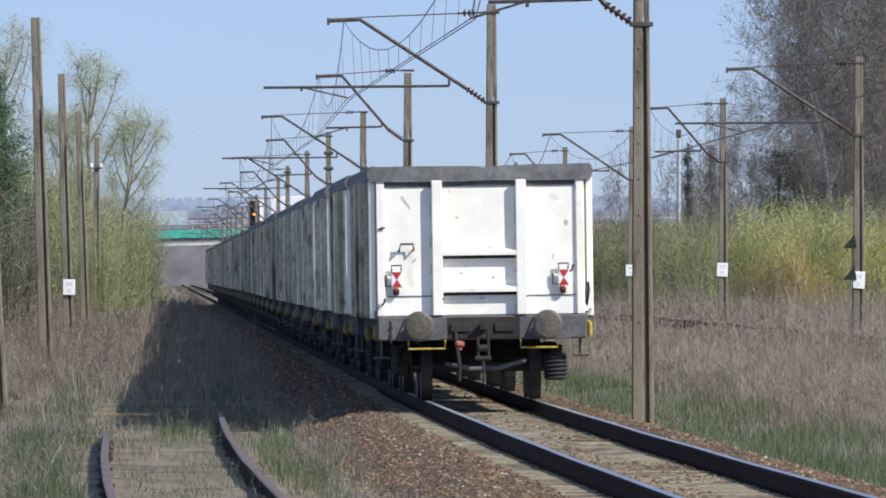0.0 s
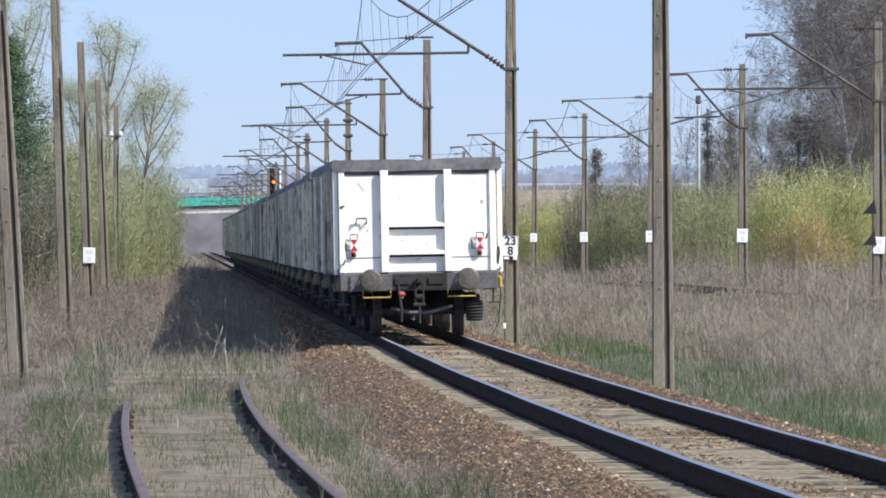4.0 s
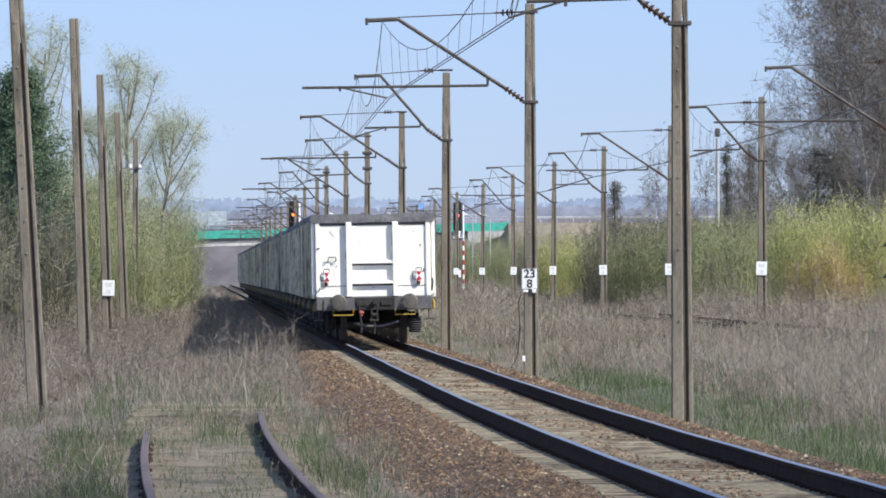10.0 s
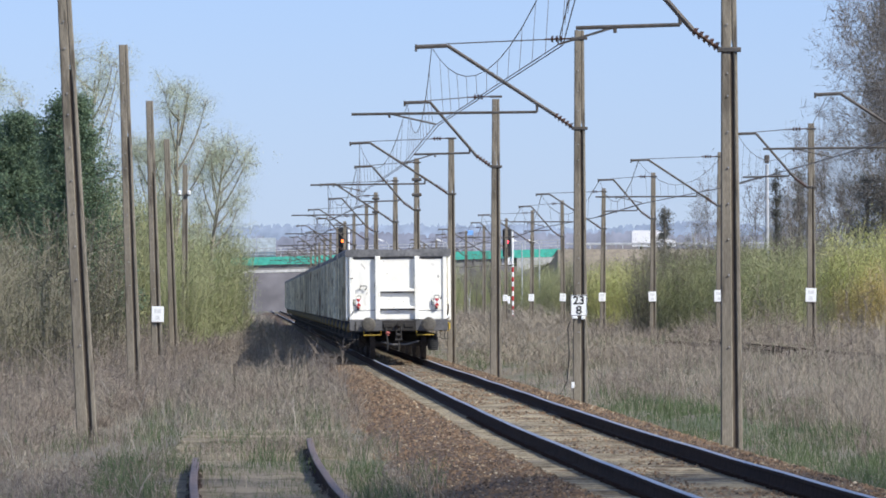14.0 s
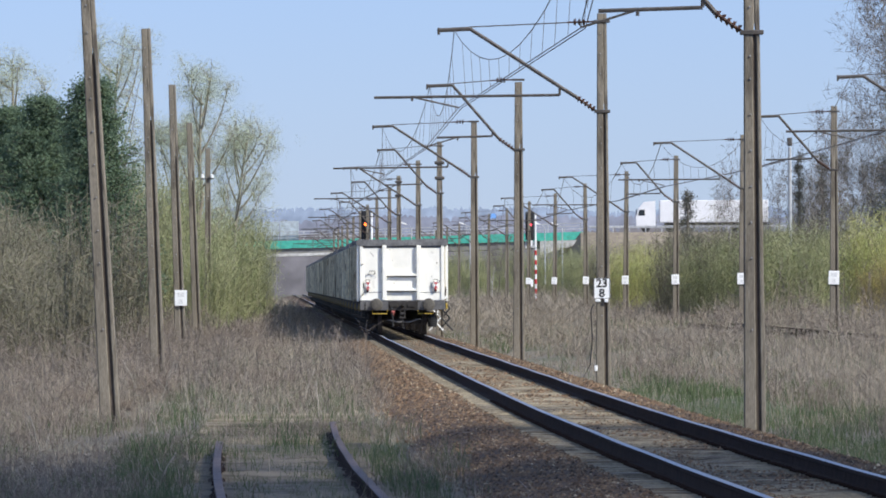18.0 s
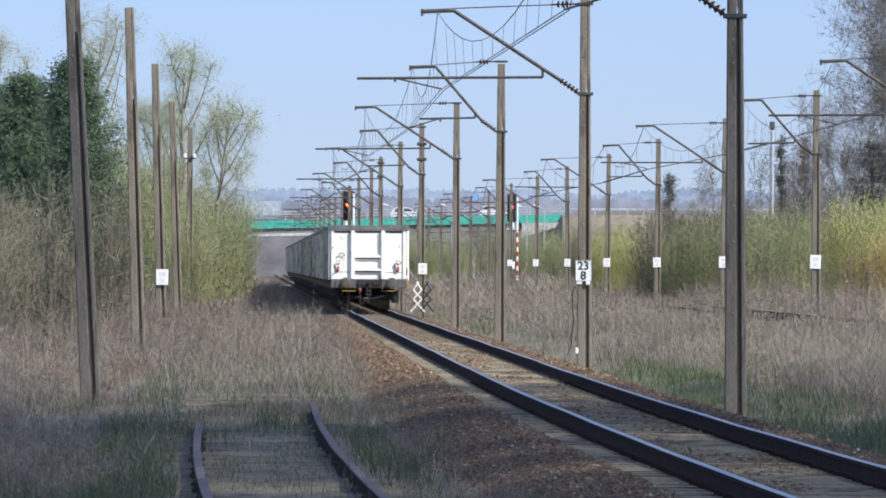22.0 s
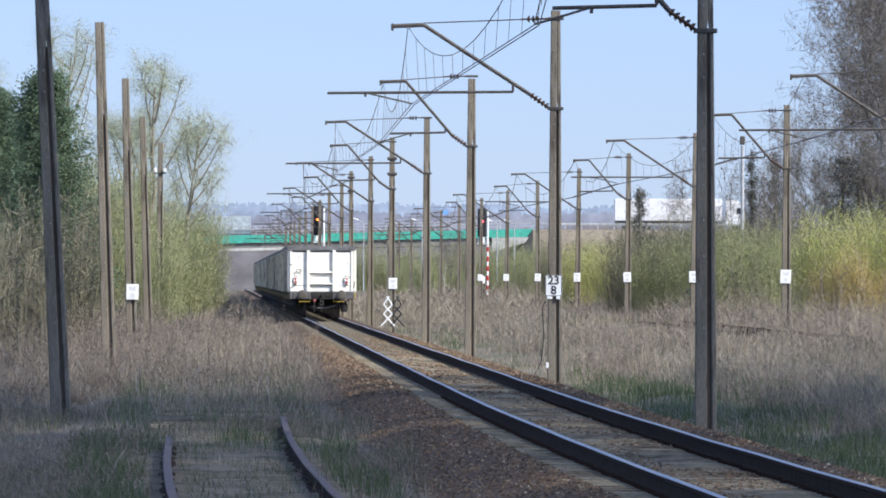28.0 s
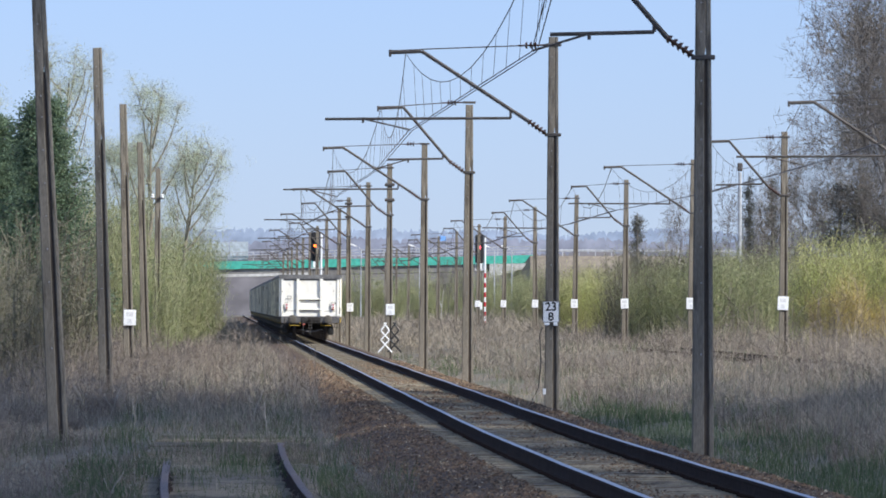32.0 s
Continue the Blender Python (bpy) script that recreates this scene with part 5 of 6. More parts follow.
def make_willow(seed, height, reach, low, lean):
    """A leaning stem with rising limbs that end in loose rounded sprays of young leaf."""
    rng = np.random.default_rng(seed)
    stem, boughs, twigs, clumps = [], [], [], []
    way = lambda s: np.array([lean * max(s, 0.0) ** 1.3, 0, height * s])
    knots = [way(s) + rng.normal(0, 0.07, 3) * np.array([1, 1, 0]) for s in np.linspace(-0.03, 0.92, 8)]
    for k in range(7):
        stem.append((knots[k], knots[k + 1], 0.17 * (1 - 0.11 * k), 0.17 * (1 - 0.11 * (k + 1))))
    for n in range(13):
        s = low * 0.75 + (0.88 - low * 0.75) * n / 12
        a = n * 2.4 + rng.uniform(-0.4, 0.4)
        b = way(s)
        up = min(0.98, s + rng.uniform(0.16, 0.3))
        swell = math.sqrt(max(0.12, 1 - ((up - (1 + low) / 2) / (0.58 * (1.02 - low))) ** 2))
        e = way(up) + np.array([math.cos(a), math.sin(a), 0]) * reach * swell * rng.uniform(0.75, 1.1)
        bend = (b + e) / 2 + np.array([math.cos(a), math.sin(a), -0.2]) * reach * 0.22
        line = [b * (1 - u) ** 2 + bend * 2 * u * (1 - u) + e * u * u for u in np.linspace(0, 1, 6)]
        for k in range(5):
            boughs.append((line[k], line[k + 1], 0.065 * (1 - 0.17 * k), 0.065 * (1 - 0.17 * (k + 1))))
        for u in (0.45, 0.6, 0.72, 0.84, 0.93, 1.0):
            q = line[min(int(u * 5), 4)] * (1 - (u * 5 - min(int(u * 5), 4))) + line[min(int(u * 5) + 1, 5)] * (u * 5 - min(int(u * 5), 4))
            for _ in range(2):
                d = rng.normal(0, 0.45, 3) + np.array([0, 0, 0.25])
                boughs.append((q, q + d, 0.014, 0.008))
                for _ in range(7):
                    o = q + d * rng.uniform(0.4, 1) 
                    t = o + rng.normal(0, 0.3, 3) + np.array([0, 0, -0.05])
                    twigs.append((o, t, 0.008))
                    if rng.uniform() < 0.75:
                        clumps.append(t)
    t = thing("willow_tree", pose(0, 0, 0), "tall open willow just coming into pale green leaf", "tree", "lineside trees")
    part("trunk", soup("trunk", *tubes(stem, 7), "willow_bark"), None, t)
    tagged(part("branch_work", soup("branch_work", *tubes(boughs, 4), "willow_bark"), None, t), kind="stuff")
    part("twig_spray", soup("twig_spray", *slivers(twigs, rng), "willow_twig"), None, t)
    c = np.array(clumps)
    c = np.repeat(c, 46, 0)
    c = c + rng.normal(0, 0.19, c.shape)
    part("crown", soup("crown", *leaf_blades(c, rng, 0.032), "willow_leaf"), None, t)
    return t


def make_bush(seed, height, radius, stems, leaf, leaves, leaf_size, label, wood="twig", upright=0.5):
    rng = np.random.default_rng(seed)
    segs, spots, twigs = [], [], []
    for _ in range(stems):
        a, rr = rng.uniform(0, 2 * math.pi), radius * 0.55 * math.sqrt(rng.uniform())
        q = np.array([rr * math.cos(a), rr * math.sin(a), -0.3])
        hh = height * rng.uniform(0.55, 1.02) * (1 - 0.25 * (rr / radius) ** 2)
        lean = (radius - rr) * rng.uniform(0.1, 0.9) * (1 - upright)
        way = np.array([math.cos(a) * lean, math.sin(a) * lean, 0]) + rng.normal(0, 0.12, 3) * radius * (1 - upright)
        pts = []
        for k in range(5):
            s = k / 4
            pts.append(q + np.array([way[0] * s ** 1.4, way[1] * s ** 1.4, hh * s]) + rng.normal(0, 0.05, 3))
        for k in range(4):
            r = 0.022 * (1 - 0.8 * k / 4)
            segs.append((pts[k], pts[k + 1], max(r, 0.009), max(r * 0.75, 0.007)))
            if k or upright < 0.45:
                for _ in range(3):
                    d = rng.normal(0, 0.34, 3)
                    d[2] = abs(d[2]) * 0.9 + 0.12
                    b = pts[k] + (pts[k + 1] - pts[k]) * rng.uniform()
                    e = b + d * rng.uniform(0.6, 1.5)
                    twigs.append((b, e, 0.011))
                    spots += [b + (e - b) * u for u in (0.3, 0.6, 1.0)]
    t = thing("bush", pose(0, 0, 0), label, "bush", "lineside bushes")
    part("shoot", soup("shoot", *tubes(segs, 3), wood), None, t)
    part("twig_spray", soup("twig_spray", *slivers(twigs, rng), wood), None, t)
    spots = np.array(spots)
    c = spots[rng.integers(0, len(spots), leaves)] + rng.normal(0, 0.2, (leaves, 3))
    part("foliage", soup("foliage", *leaf_blades(c, rng, leaf_size), leaf), None, t)
    return t


def make_conifer(seed, height, radius, label, boughs=300, tufts=20, leaf="pine"):
    rng = np.random.default_rng(seed)
    t = thing("pine", pose(0, 0, 0), label, "tree", "lineside trees")
    segs = [((0, 0, -0.3), (0, 0, height * 0.5), 0.16, 0.1), ((0, 0, height * 0.5), (0.1, 0, height), 0.1, 0.02)]
    pts = []
    for _ in range(boughs):
        s = rng.uniform(0.15, 1.0)
        a = rng.uniform(0, 2 * math.pi)
        z = height * s
        ln = radius * (1.08 - s) ** 0.6 * rng.uniform(0.45, 1.15)
        e = np.array([math.cos(a) * ln, math.sin(a) * ln, z + 0.25 * ln])
        segs.append(((0, 0, z), e, 0.03, 0.01))
        for u in np.linspace(0.3, 1, 9):
            pts.append(np.array([0, 0, z]) * (1 - u) + e * u)
    part("trunk", soup("trunk", *tubes(segs, 4), "bark"), None, t)
    pts = np.array(pts)
    c = np.repeat(pts, tufts, 0)
    c = c + rng.normal(0, 0.16, c.shape)
    part("crown", soup("crown", *leaf_blades(c, rng, 0.07), leaf), None, t)
    return t


def make_sapling(seed, height):
    """A pale bent leafless stem with a few side shoots."""
    rng = random.Random(seed)
    t = thing("sapling", pose(0, 0, 0), "thin pale leafless sapling bent over dry grass", "sapling", "pale saplings")
    bend = rng.uniform(0.25, 0.5) * rng.choice((-1, 1))
    pts = [(bend * height * (k / 5) ** 1.5 + rng.uniform(-0.015, 0.015), rng.uniform(-0.02, 0.02), -0.1 + height * k / 5) for k in range(6)]
    part("stem", Mesh().path(pts, 0.009, 5), "pale_bark", t)
    for k in (2, 3, 4):
        side = rng.uniform(0.1, 0.25) * rng.choice((-1, 1))
        a = pts[k]
        part("shoot", Mesh().path([a, (a[0] + side * 0.6, a[1], a[2] + 0.10), (a[0] + side, a[1], a[2] + 0.26)], 0.005, 4), "pale_bark", t)
    return t


def spread_out(src, spots, rng):
    """Stand copies of the given plants at x, y, height factor; the plant itself takes the first spot."""
    used = set()
    for k, (x, y, s, *w) in enumerate(spots):
        o = src[k % len(src)]
        w = s * (w[0] if w else 1.0)
        m = pose(x, y, ground_z(x, y), 0, 0, rng.uniform(0, 360)) @ Matrix.Diagonal((w * rng.uniform(0.92, 1.08), w * rng.uniform(0.92, 1.08), s, 1))
        if o.name in used:
            copy_thing(o, m)
        else:
            o.matrix_world = m
            used.add(o.name)


def build_plants():
    rng = random.Random(11)
    for k, (x, y, height, reach, low, lean) in enumerate(((-17.0, 470, 14.0, 2.1, 0.42, 0.4), (-12.9, 470, 12.6, 1.65, 0.40, 0.5), (-12.7, 525, 10.9, 1.55, 0.62, 1.3), (-14.9, 505, 10.6, 1.7, 0.5, 0.0), (-20.6, 450, 12.5, 2.2, 0.4, -0.3))):
        make_willow(21 + k, height, reach, low, lean).matrix_world = pose(x, y, ground_z(x, y))
    birch = [make_tree(41 + k, 17, 4.3, 0.17, 4, 0.03, 0.44, ("bark", "birch", "bark")[k], label="tall leafless tree with a fine spray of grey-brown twigs", name="bare_tree", sprays=2, fine_r=0.009) for k in range(3)]
    spread_out(birch, [(22.0, 432, 1.05, 0.9), (24.4, 412, 1.15, 1), (26.6, 440, 1.2, 1), (24.6, 470, 1.15, 1), (29, 450, 1.2, 1.05), (27.4, 500, 1.25, 1.1), (31.2, 470, 1.2, 1), (23.4, 452, 1.1, 1), (25.6, 470, 1.15, 1),
                       (22.6, 425, 0.52, 1.2), (25.6, 446, 0.62, 1.2), (28.2, 430, 0.58, 1.2), (24.2, 478, 0.66, 1.1), (29.5, 500, 0.8, 1.2), (22.4, 500, 0.55, 1.1),
                       (21.4, 440, 0.5, 1.0), (22.8, 462, 0.72, 1.1), (24.6, 505, 0.85, 1.1), (27.4, 455, 0.8, 1.1), (30.2, 440, 0.7, 1.2), (25.0, 440, 0.7, 1.2), (23.8, 455, 0.66, 1.2), (26.8, 462, 0.7, 1.2), (24.4, 430, 0.5, 1.2), (26.4, 425, 0.55, 1.2), (23.6, 575, 0.62, 0.8), (25.2, 600, 0.66, 0.9)], rng)
    slim = [make_tree(52 + k, 12, 1.5, 0.11, 3, 0.05, 0.42, ("birch", "bark")[k], label="slim leafless birch with thin hanging twigs", name="birch_tree", sprays=3) for k in range(2)]
    spread_out(slim, [(17.8, 640, 0.97), (18.9, 655, 0.7, 1.2), (20.5, 620, 0.95), (22.1, 600, 1.07), (21.4, 612, 0.78, 1.1), (19.5, 630, 0.62, 1.2), (22.8, 585, 0.8, 1.2), (20.0, 640, 0.8), (22.5, 615, 0.9), (16.9, 650, 0.62), (23.4, 596, 1.0, 1.2), (24.2, 610, 1.1, 1.2), (21.9, 590, 0.85, 1.2), (23.0, 622, 0.95, 1.1), (2.95, 850, 0.62), (3.5, 862, 0.66), (4.2, 845, 0.66), (4.9, 856, 0.6)], rng)
    pine = [make_conifer(61, 9.5, 2.6, "dense dark green pine beside the line")]
    spread_out(pine, [(-12.5, 330, 0.95, 1.1), (-15.0, 345, 0.95), (-13.9, 352, 0.9, 1.2), (-18.5, 400, 1.0)], rng)
    spread_out([make_conifer(63, 8.0, 1.5, "dark brownish spruce among bare trees", 80, 5, "spruce")], [(20.4, 455, 0.9, 1.4), (21.6, 462, 0.98, 1.4), (22.9, 458, 0.8, 1.5), (24.2, 466, 0.9, 1.5), (25.6, 460, 0.85, 1.5)], rng)
    spread_out([make_conifer(64, 10.0, 0.62, "slim dark spruce behind the bushes", 110, 6, "spruce")], [(21.3, 600, 0.95), (23.0, 606, 1.0)], rng)
    spread_out([make_conifer(62, 7.4, 0.95, "small thin young pine among the bushes", 60, 9, "spruce")], [(14.6, 612, 1.0)], rng)
    lime = [make_bush(71 + k, 4.6, 1.9, 120, "lime_leaf", 26000, 0.033, "willow shrub in fresh yellow-green leaf", "lime_shoot", 0.42) for k in range(2)]
    spread_out(lime, [(14.9, 345, 0.95), (16.9, 340, 1.0), (18.8, 346, 0.98), (16.0, 352, 1.03), (20.6, 350, 1.0), (9.4, 530, 0.9), (11.2, 525, 0.95), (10.2, 540, 0.95)], rng)
    amber = [make_bush(75, 3.4, 1.0, 70, "amber_leaf", 13000, 0.033, "low shrub in golden amber young leaf", "amber_shoot", 0.35)]
    spread_out(amber, [(15.4, 337, 0.95), (14.7, 341, 0.78), (16.3, 338, 0.7, 1.2)], rng)
    spring = [make_bush(81 + k, 4.9, 2.2, 110, "spring_leaf", 9500, 0.041, "green shrub in early spring leaf", "spring_shoot", 0.42) for k in range(2)]
    spots = [(12.9, 405, 0.9), (14.4, 400, 0.95), (16.0, 408, 0.95), (13.6, 420, 1.0), (12.2, 520, 1.0), (13.0, 444, 0.95), (14.7, 450, 1.0), (11.3, 447, 0.9), (16.3, 446, 0.98), (8.2, 640, 0.9), (7.0, 790, 0.9), (9.2, 800, 0.95), (4.5, 880, 0.9), (1.5, 900, 0.9), (-1.2, 930, 0.85), (3.0, 920, 1.0)]
    for k, d in enumerate((400, 430, 455, 480, 510, 540, 580, 620, 670, 720, 780, 850)):
        spots.append((-0.0198 * d - 2.6 - (k % 3) * 0.5, d, 1.05 + 0.12 * (k % 4)))
        spots.append((-0.0198 * d - 5.0 - (k % 2) * 0.8, d + 8, 1.55 + 0.12 * (k % 3), 0.7))
        if k < 8:
            spots.append((-0.0198 * d - 7.4 - (k % 2) * 0.9, d + 4, 1.75 + 0.12 * (k % 3), 0.65))
    for k in range(15):
        bx = -7.5 + 1.65 * k
        if abs(bx - xt(1095)) > 4.2:
            spots.append((bx, 1085 + (k * 7) % 23, 1.2 + 0.13 * (k % 3), 0.95))
    spots += [(-12.4, 530, 1.5, 0.85), (-11.9, 560, 1.55, 0.8), (-13.6, 512, 1.7, 0.75), (-12.8, 548, 1.65, 0.75), (-14.8, 490, 1.8, 0.7)]
    spread_out(spring, spots, rng)
    olive = [make_bush(91 + k, 5.0, 2.3, 130, "olive_leaf", 7000, 0.039, "grey-olive shrub with mostly bare twigs", "olive_shoot", 0.42) for k in range(2)]
    spots = [(10.6, 455, 0.95), (12.2, 450, 1.0), (13.8, 460, 1.02), (11.5, 470, 1.05), (15.2, 450, 1.0), (9.3, 600, 0.9), (17.5, 420, 1.0), (19.5, 400, 1.0), (10.8, 620, 0.9), (12.6, 640, 1.0), (14.6, 560, 1.0), (16.6, 540, 1.05), (18.6, 540, 1.0), (20.8, 540, 1.1), (21.8, 400, 1.1)]
    for k, d in enumerate((215, 235, 250, 262, 275, 290, 300, 315, 330, 345, 360, 380)):
        spots.append((-0.0262 * d - 3.3 - (k % 4) * 1.3, d, 0.72 + 0.09 * (k % 5)))
        spots.append((-0.031 * d - 4.6 - (k % 3) * 1.5, d + 6, 0.9 + 0.1 * (k % 3)))
    spread_out(olive, spots, rng)
    bramble = [make_bush(101 + k, 1.15, 1.3, 60, "olive_leaf", 500, 0.032, "low brown tangle of leafless brambles", "bramble", 0.3) for k in range(2)]
    spots = []
    for k in range(60):
        y = 178 + k * 4.5 + rng.uniform(-3, 3)
        spots.append((xt(y) - 4.0 - rng.uniform(0, 4.2), y, rng.uniform(0.32, 0.62) + 0.35 * bump01(y, 180, 330)))
    for k in range(14):
        y = 140 + k * 7
        spots.append((xo(y) - 3.6 - rng.uniform(0, 2.5), y, rng.uniform(0.3, 0.55)))
    for k in range(34):
        y = 152 + k * 3.4
        spots.append((xo(y) - 2.4 - rng.uniform(0, 4.4), y, rng.uniform(0.35, 0.62)))
    spread_out(bramble, spots, rng)
    saplings = [make_sapling(120 + k, 0.75 + 0.1 * k) for k in range(4)]
    spread_out(saplings, [(-4.7, 165, 1.0), (-2.2, 150, 0.9), (-5.6, 180, 1.0), (-3.7, 158, 0.8), (-6.3, 190, 1.1), (-4.1, 132, 0.7), (-5.1, 118, 0.8), (-2.8, 172, 0.9), (-3.2, 101, 0.6), (8.6, 205, 1.0), (10.8, 190, 1.0), (11.6, 215, 1.2)], rng)


def in_view(n, rng, lo, hi, power):
    d = lo * (hi / lo) ** (rng.uniform(0, 1, n) ** power)
    x = rng.uniform(-0.056, 0.062, n) * d
    return x, d


def blades(x, y, z, h, w, lean, rng):
    """Bent blades of two pieces: a quad below and a tip above."""
    n = len(x)
    a = rng.uniform(0, 2 * math.pi, n)
    base = np.stack([x, y, z], 1)
    turn = rng.normal(0, 0.5, n)
    side = np.stack([np.cos(turn), np.sin(turn), np.zeros(n)], 1) * (w * 0.5)[:, None]
    out = np.stack([np.cos(a), np.sin(a), np.zeros(n)], 1) * (lean * h)[:, None]
    up = np.array([[0, 0, 1.0]])
    mid = base + out * 0.35 + up * (h * 0.6)[:, None]
    tip = base + out + up * h[:, None]
    v = np.stack([base - side, base + side, mid - side * 0.8, mid + side * 0.8, tip], 1).reshape(-1, 3)
    i = (np.arange(n) * 5)[:, None]
    f = np.concatenate([i + np.array([[0, 1, 3]]), i + np.array([[0, 3, 2]]), i + np.array([[2, 3, 4]])])
    return v, f


def build_grass():
    rng = np.random.default_rng(3)

    def scatter(n, lo, hi, power, keep):
        x, y = in_view(n, rng, lo, hi, power)
        z, ok = np.empty(n), np.zeros(n, bool)
        h = np.empty(n)
        for k in range(n):
            u = x[k] - xt(y[k])
            patch = noise.noise(Vector((x[k] * 0.35, y[k] * 0.05, 7)))
            r = keep(u, x[k] - xo(y[k]), patch, y[k])
            if r > 0:
                ok[k], h[k] = True, r
                z[k] = ground_z(x[k], y[k]) - 0.03
        return x[ok], y[ok], z[ok], h[ok]

    def dry(u, o, patch, y):
        if -2.35 + 0.25 * patch < u < 2.6:
            return 0
        if abs(u + xt(y) - x2(y)) < 1.5:
            return max(0.04, 0.24 + 0.45 * patch)
        if 0 < u < 6 and y < 200 and rng.uniform() < 0.75 * (1 - bump01(u, 3.6, 6.0)):
            return 0
        if -6.2 < u < 0 and y < 128 and rng.uniform() < 0.55:
            return 0
        if u > 0:
            tuft = noise.noise(Vector((u * 0.9, y * 0.11, 21)))
            if u > 3.4 and tuft < -0.22 and rng.uniform() < 0.6:
                return 0
            patch = 0.6 * patch + 1.1 * tuft
            return (0.16 + 0.26 * bump01(u, 3.6, 6.5) + 0.42 * bump01(u + xt(y) - x2(y), 1.6, 3.2)) * (1 + 0.9 * patch) if rng.uniform() < 0.45 + 0.55 * bump01(u, 3.5, 6) else 0
        if abs(o) < 0.95 and y < 118:
            return 0.16 if rng.uniform() < 0.2 else 0
        if abs(abs(o) - 0.7535) < 0.14 and y < 118:
            return 0.12 if rng.uniform() < 0.1 else 0
        return (0.16 - 0.05 * bump01(-u, 5.5, 7.0) + 0.30 * bump01(y, 140, 220) + (0.08 + 0.22 * bump01(y, 140, 200)) * bump01(-u, 6.0, 8.5)) * (1 + 0.9 * patch) if rng.uniform() < 0.75 else 0

    x, y, z, h = scatter(330000, 62, 620, 1.1, dry)
    h = h * rng.uniform(0.35, 1.3, len(h))
    v, f = blades(x, y, z, h, np.maximum(0.005, y * 4e-5) * rng.uniform(0.6, 1.4, len(x)), rng.uniform(0.2, 1.9, len(x)), rng)
    tagged(part("dry_grass", soup("dry_grass", v, f, "dry"), None), "last year's matted dry brown grass", "grass", kind="stuff")
    x, y, z, h = scatter(60000, 520, 1120, 1.0, dry)
    h = h * rng.uniform(0.5, 1.5, len(h)) + 0.15
    v, f = blades(x, y, z, h, y * 7e-5 * rng.uniform(0.6, 1.4, len(x)), rng.uniform(0.2, 1.6, len(x)), rng)
    tagged(part("dry_grass", soup("far_dry_grass", v, f, "dry"), None), "far field of dry brown grass beside the line", "grass", kind="stuff")
    x, y, z, h = scatter(11000, 66, 420, 1.0, dry)
    h = h * rng.uniform(0.7, 1.9, len(h))
    v, f = blades(x, y, z, h, np.maximum(0.006, y * 4.5e-5) * rng.uniform(0.6, 1.2, len(x)), rng.uniform(0.02, 0.35, len(x)), rng)
    tagged(part("pale_reed", soup("pale_reed", v, f, "reed"), None), "scattered pale straw-coloured reed stalks", "grass", kind="stuff")

    def weedy(u, o, patch, y):
        if u > 4 and noise.noise(Vector((u * 0.5, y * 0.07, 33))) > 0.28 and rng.uniform() < 0.7:
            return 0.42
        if -3.2 < u < -2.35 and patch > 0 and rng.uniform() < 0.4:
            return 0.2
        r = dry(u, o, patch, y)
        return r * 1.25 if r > 0.13 and rng.uniform() < (0.16 + 0.8 * patch if u > 0 else 0.4 + 1.4 * patch) + (0.25 if u < -5.5 else 0) else 0

    x, y, z, h = scatter(60000, 62, 420, 1.0, weedy)
    h = h * rng.uniform(0.7, 1.7, len(h))
    base = np.stack([x, y, z], 1)
    lean = rng.normal(0, 0.16, (len(x), 3)) * h[:, None]
    top = base + lean + np.array([[0, 0, 1.0]]) * h[:, None]
    wide = np.maximum(0.005, y * 3.2e-5)
    rows = [np.concatenate([base, top, wide[:, None]], 1)]
    for _ in range(5):
        s = rng.uniform(0.35, 0.95, (len(x), 1))
        b = base + (top - base) * s
        e = b + rng.normal(0, 0.2, (len(x), 3)) * h[:, None] + np.array([[0, 0, 0.14]]) * h[:, None]
        rows.append(np.concatenate([b, e, wide[:, None] * 0.7], 1))
    rows = np.concatenate(rows)
    v, f = slivers([(r[:3], r[3:6], r[6]) for r in rows], rng)
    tagged(part("dead_weed", soup("dead_weed", v, f, "weed"), None), "branching grey-brown dead weeds", "weeds", kind="stuff")

    def fresh(u, o, patch, y):
        if -2.4 + 0.3 * patch < u < 2.7:
            return 0
        if abs(o) < 1.0 and y < 118:
            if abs(o) < 0.62 and noise.noise(Vector((o * 1.6, y * 0.22, 51))) > 0.0 and rng.uniform() < 0.9:
                return 0.13 * (0.6 + 0.8 * rng.uniform())
            if rng.uniform() < 0.93:
                return 0
        wet = max(patch, 0) * (2.2 if u > 0 else 1.3) + (0.95 - 0.6 * bump01(u, 4.2, 7.0) if 2.8 < u < 7.0 and y < 215 else 0) + (0.6 if 2.9 < u < 5.2 and abs(y - 172) < 9 else 0) + (1.2 * max(0, noise.noise(Vector((u * 0.6, y * 0.06, 41)))) if u > 5 else 0) + ((0.75 if y < 128 else 0.35) if -6.3 < u < -2.8 else 0)
        clump = noise.noise(Vector((u * 1.1, y * 0.14, 61)))
        return 0.2 * (0.6 + 0.8 * rng.uniform()) * (1 + 1.5 * max(clump, -0.3)) if rng.uniform() < wet + 0.5 * clump else 0

    x, y, z, h = scatter(170000, 62, 420, 1.2, fresh)
    v, f = blades(x, y, z, h, np.maximum(0.006, y * 5e-5) * rng.uniform(0.6, 1.4, len(x)), rng.uniform(0.1, 0.6, len(x)), rng)
    tagged(part("fresh_grass", soup("fresh_grass", v, f, "fresh"), None), "patches of short fresh green grass", "grass", kind="stuff")


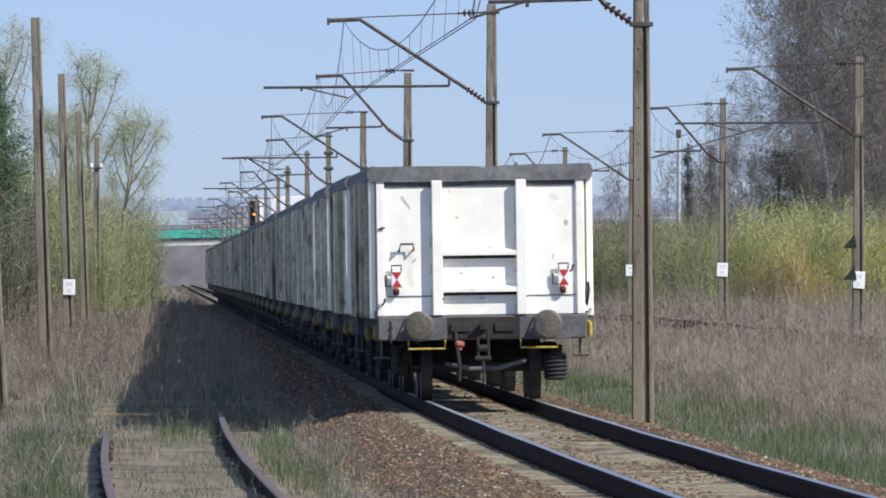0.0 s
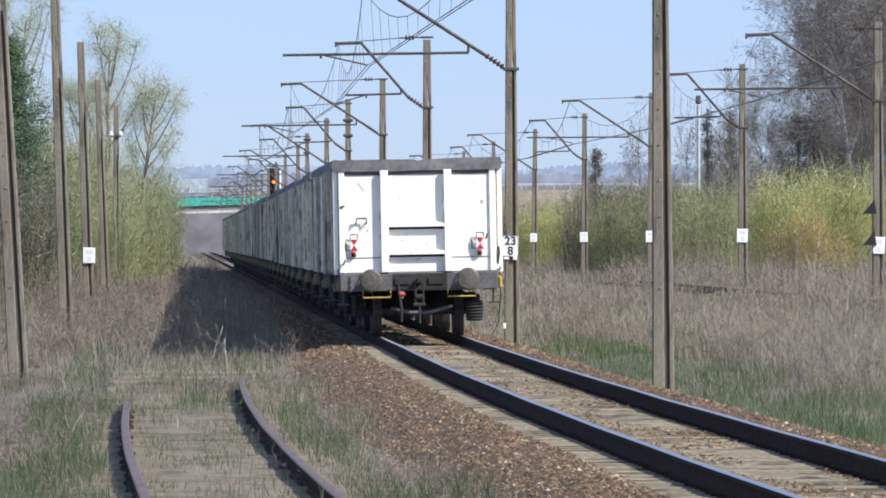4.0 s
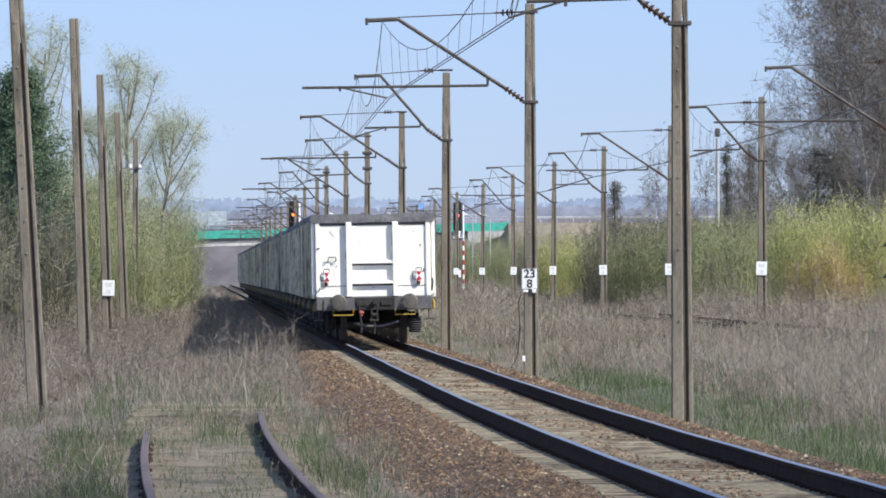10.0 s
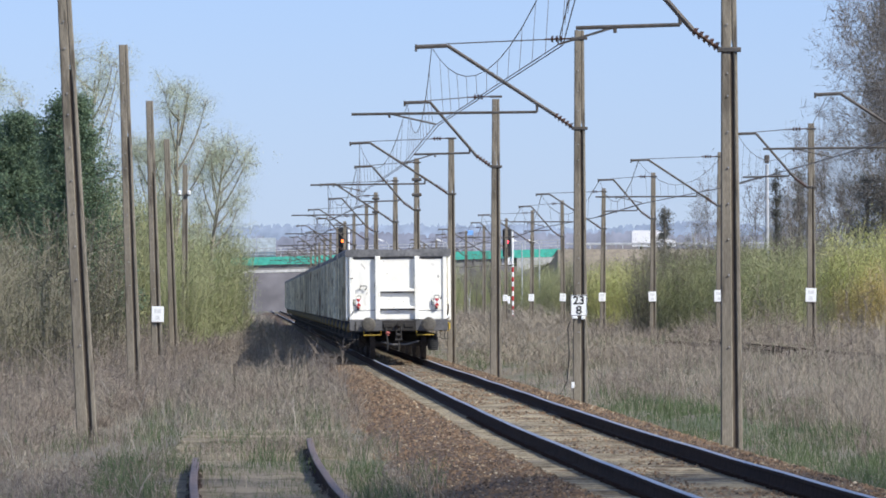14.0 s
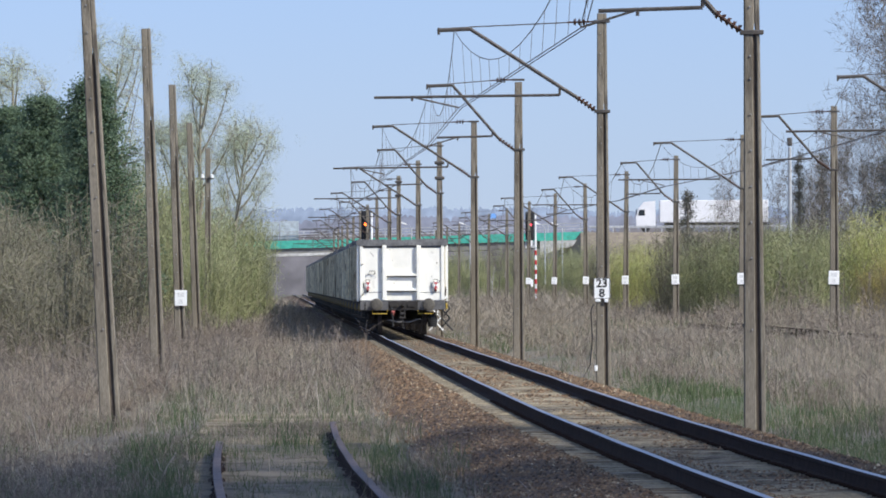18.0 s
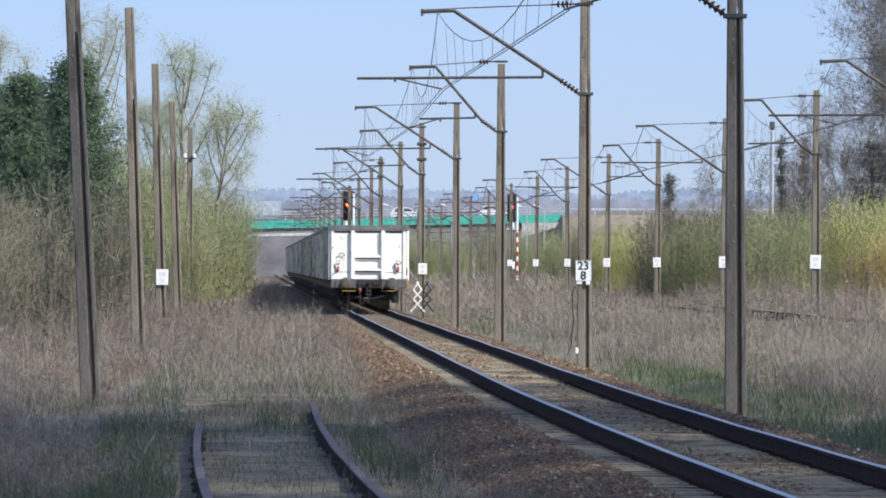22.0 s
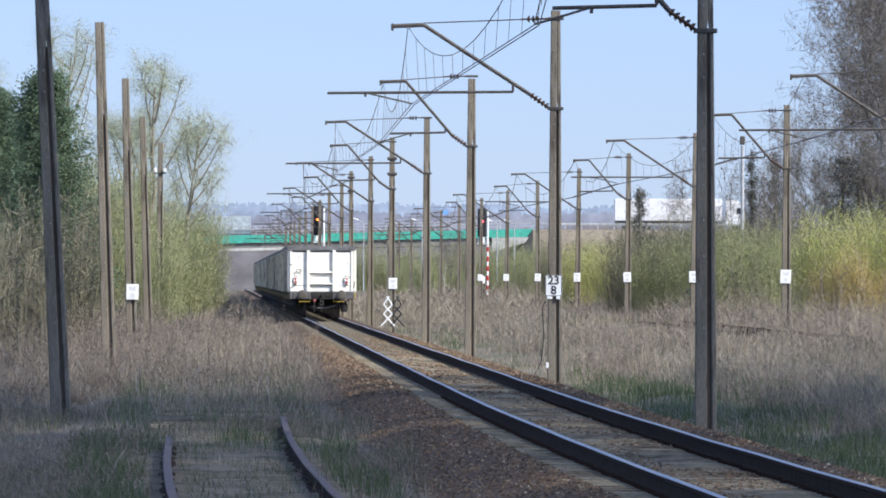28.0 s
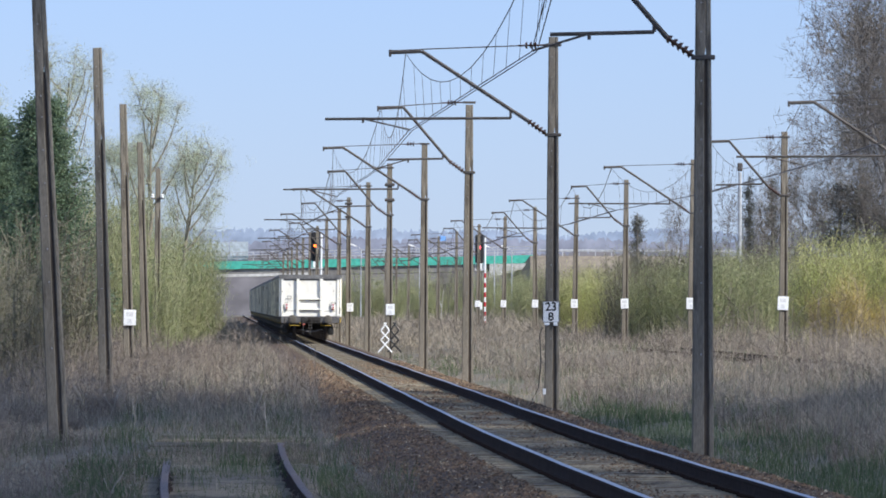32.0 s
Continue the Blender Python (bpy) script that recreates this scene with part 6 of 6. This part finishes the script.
def build_stones():
    """Loose crushed stone over the bed, small uneven lumps sunk by half."""
    rng = np.random.default_rng(8)
    n = 95000
    y = 60 * (330 / 60) ** (rng.uniform(0, 1, n) ** 1.25)
    u = rng.uniform(-2.55, 2.5, n) - np.abs(rng.normal(0, 0.12, n))
    patchy = np.array([noise.noise(Vector((b * 1.5, a * 0.16, 2))) for a, b in zip(y, u)])
    keep = (np.abs(u) > 1.14) | ((np.abs(u) < 0.6) & (patchy > -0.06) & (rng.uniform(0, 1, n) < 0.7))
    y, u = y[keep], u[keep]
    n = len(y)
    x = np.array([xt(a) for a in y]) + u
    z = np.array([ground_z(a, b) for a, b in zip(x, y)]) + 0.02 + rng.uniform(0, 0.03, n) + np.where(np.abs(u) < 0.6, 0.06, 0)
    s = rng.uniform(0.007, 0.027, n) * np.where(y > 160, 1.5, 1.0)
    oct_v = np.array([[1, 0, 0], [-1, 0, 0], [0, 1, 0], [0, -1, 0], [0, 0, 1]], float)
    oct_f = np.array([[0, 2, 4], [2, 1, 4], [1, 3, 4], [3, 0, 4]])
    a = rng.uniform(0, 2 * math.pi, n)
    ov = oct_v[None] * (s[:, None, None] * rng.uniform(0.45, 1.5, (n, 5, 1)))
    ca, sa = np.cos(a)[:, None], np.sin(a)[:, None]
    px = ov[:, :, 0] * ca - ov[:, :, 1] * sa
    py = ov[:, :, 0] * sa + ov[:, :, 1] * ca
    v = np.stack([px + x[:, None], py + y[:, None], ov[:, :, 2] * 0.8 + z[:, None]], 2).reshape(-1, 3)
    f = ((np.arange(n) * 5)[:, None, None] + oct_f[None]).reshape(-1, 3)
    tagged(part("ballast_stones", soup("ballast_stones", v, f, "stone"), None), "loose rust-stained crushed stones on the ballast bed", "stones", kind="stuff")


M["galv_light"] = mat("light_galvanised", (0.40, 0.41, 0.42), (0.50, 0.51, 0.52), 0.5, 0.6, 0.3, bump=0, fine=3)
M["screen"] = mat("noise_screen", (0.40, 0.46, 0.49), (0.46, 0.52, 0.55), 0.3, 0.4, bump=0, fine=3)
M["dry_bank"] = mat("dry_bank", (0.20, 0.17, 0.13), (0.26, 0.22, 0.17), 0.1, 0.95, bump=0.2, fine=1.5, world_space=True)

build_ground()
build_track()
build_masts()
fleet = build_train()
build_bridge()
traffic = [build_truck("white articulated lorry crossing the bridge", -1)]
traffic.append(copy_thing(traffic[0], pose(0, 0, 0)))
traffic.append(build_truck("white articulated lorry heading the other way", 1))
traffic.append(build_van("white delivery van driving over the bridge", 1))
traffic.append(build_car("small white hatchback driving over the bridge", -1))
traffic.append(build_car("small white hatchback heading the other way", 1))
traffic.append(copy_thing(traffic[-1], pose(0, 0, 0)))
build_lineside()
build_plants()
build_grass()
build_stones()


# a thin fair-weather cloud behind the camera, whose shade drifts over the near end of the line
CLOUD_H = 260.0


def build_cloud():
    rng = np.random.default_rng(17)
    n = 17500
    x = rng.uniform(-75, 75, n)
    y = -rng.uniform(0, 1, n) ** 0.8 * 190
    y[: n // 6] = rng.uniform(-15, 60, n // 6) * rng.uniform(0, 1, n // 6)
    s = rng.uniform(0.9, 1.9, n)
    oct_v = np.array([[1, 0, 0], [-1, 0, 0], [0, 1, 0], [0, -1, 0], [0, 0, 0.6], [0, 0, -0.6]], float)
    oct_f = np.array([[0, 2, 4], [2, 1, 4], [1, 3, 4], [3, 0, 4], [2, 0, 5], [1, 2, 5], [3, 1, 5], [0, 3, 5]])
    c = np.stack([x, y, rng.normal(0, 3, n)], 1)
    v = (c[:, None, :] + oct_v[None] * s[:, None, None] * rng.uniform(0.7, 1.2, (n, 6, 1))).reshape(-1, 3)
    f = ((np.arange(n) * 6)[:, None, None] + oct_f[None]).reshape(-1, 3)
    return tagged(part("cloud", soup("cloud", v, f, "cloud"), None), "thin ragged white cloud drifting over the line", "cloud", kind="stuff")


M["cloud"] = mat("cloud_puff", (0.85, 0.85, 0.87), (0.8, 0.8, 0.83), 0.05, 1.0, bump=0, fine=0.5)
cloud = build_cloud()


def motions():
    move_train(fleet)
    off = sun_way * (CLOUD_H / sun_way.z)
    walk(cloud, [(t, Matrix.Translation((off.x, off.y - 14 + 6.1 * t, off.z))) for t in (0.0, 16.0, 32.0)])
    # traffic: lane, moment at which the middle passes x = 0, speed
    for vehicle, lane, t0, x0, v in ((traffic[0], 5.5, 19.0, 6.4, -23.5), (traffic[1], 5.5, 0.5, -14.8, -21.0), (traffic[2], 17.0, 27.5, 21.4, 24.5), (traffic[3], 17.0, 13.0, -3.75, 31.0),
                                      (traffic[4], 5.5, 7.4, 23.4, -36.0), (traffic[5], 17.0, 22.6, 24.9, 30.0), (traffic[6], 17.0, 22.6, 13.8, 30.0)):
        rows = []
        for k in range(33):
            x = x0 + v * (k - t0)
            on = min(max(x, -70), 15.6)
            rows.append((float(k), pose(x, BRIDGE + lane, deck_z(on) - 0.1, 0, -1.43 if on == x else 0, 0)))
        walk(vehicle, rows)


motions()
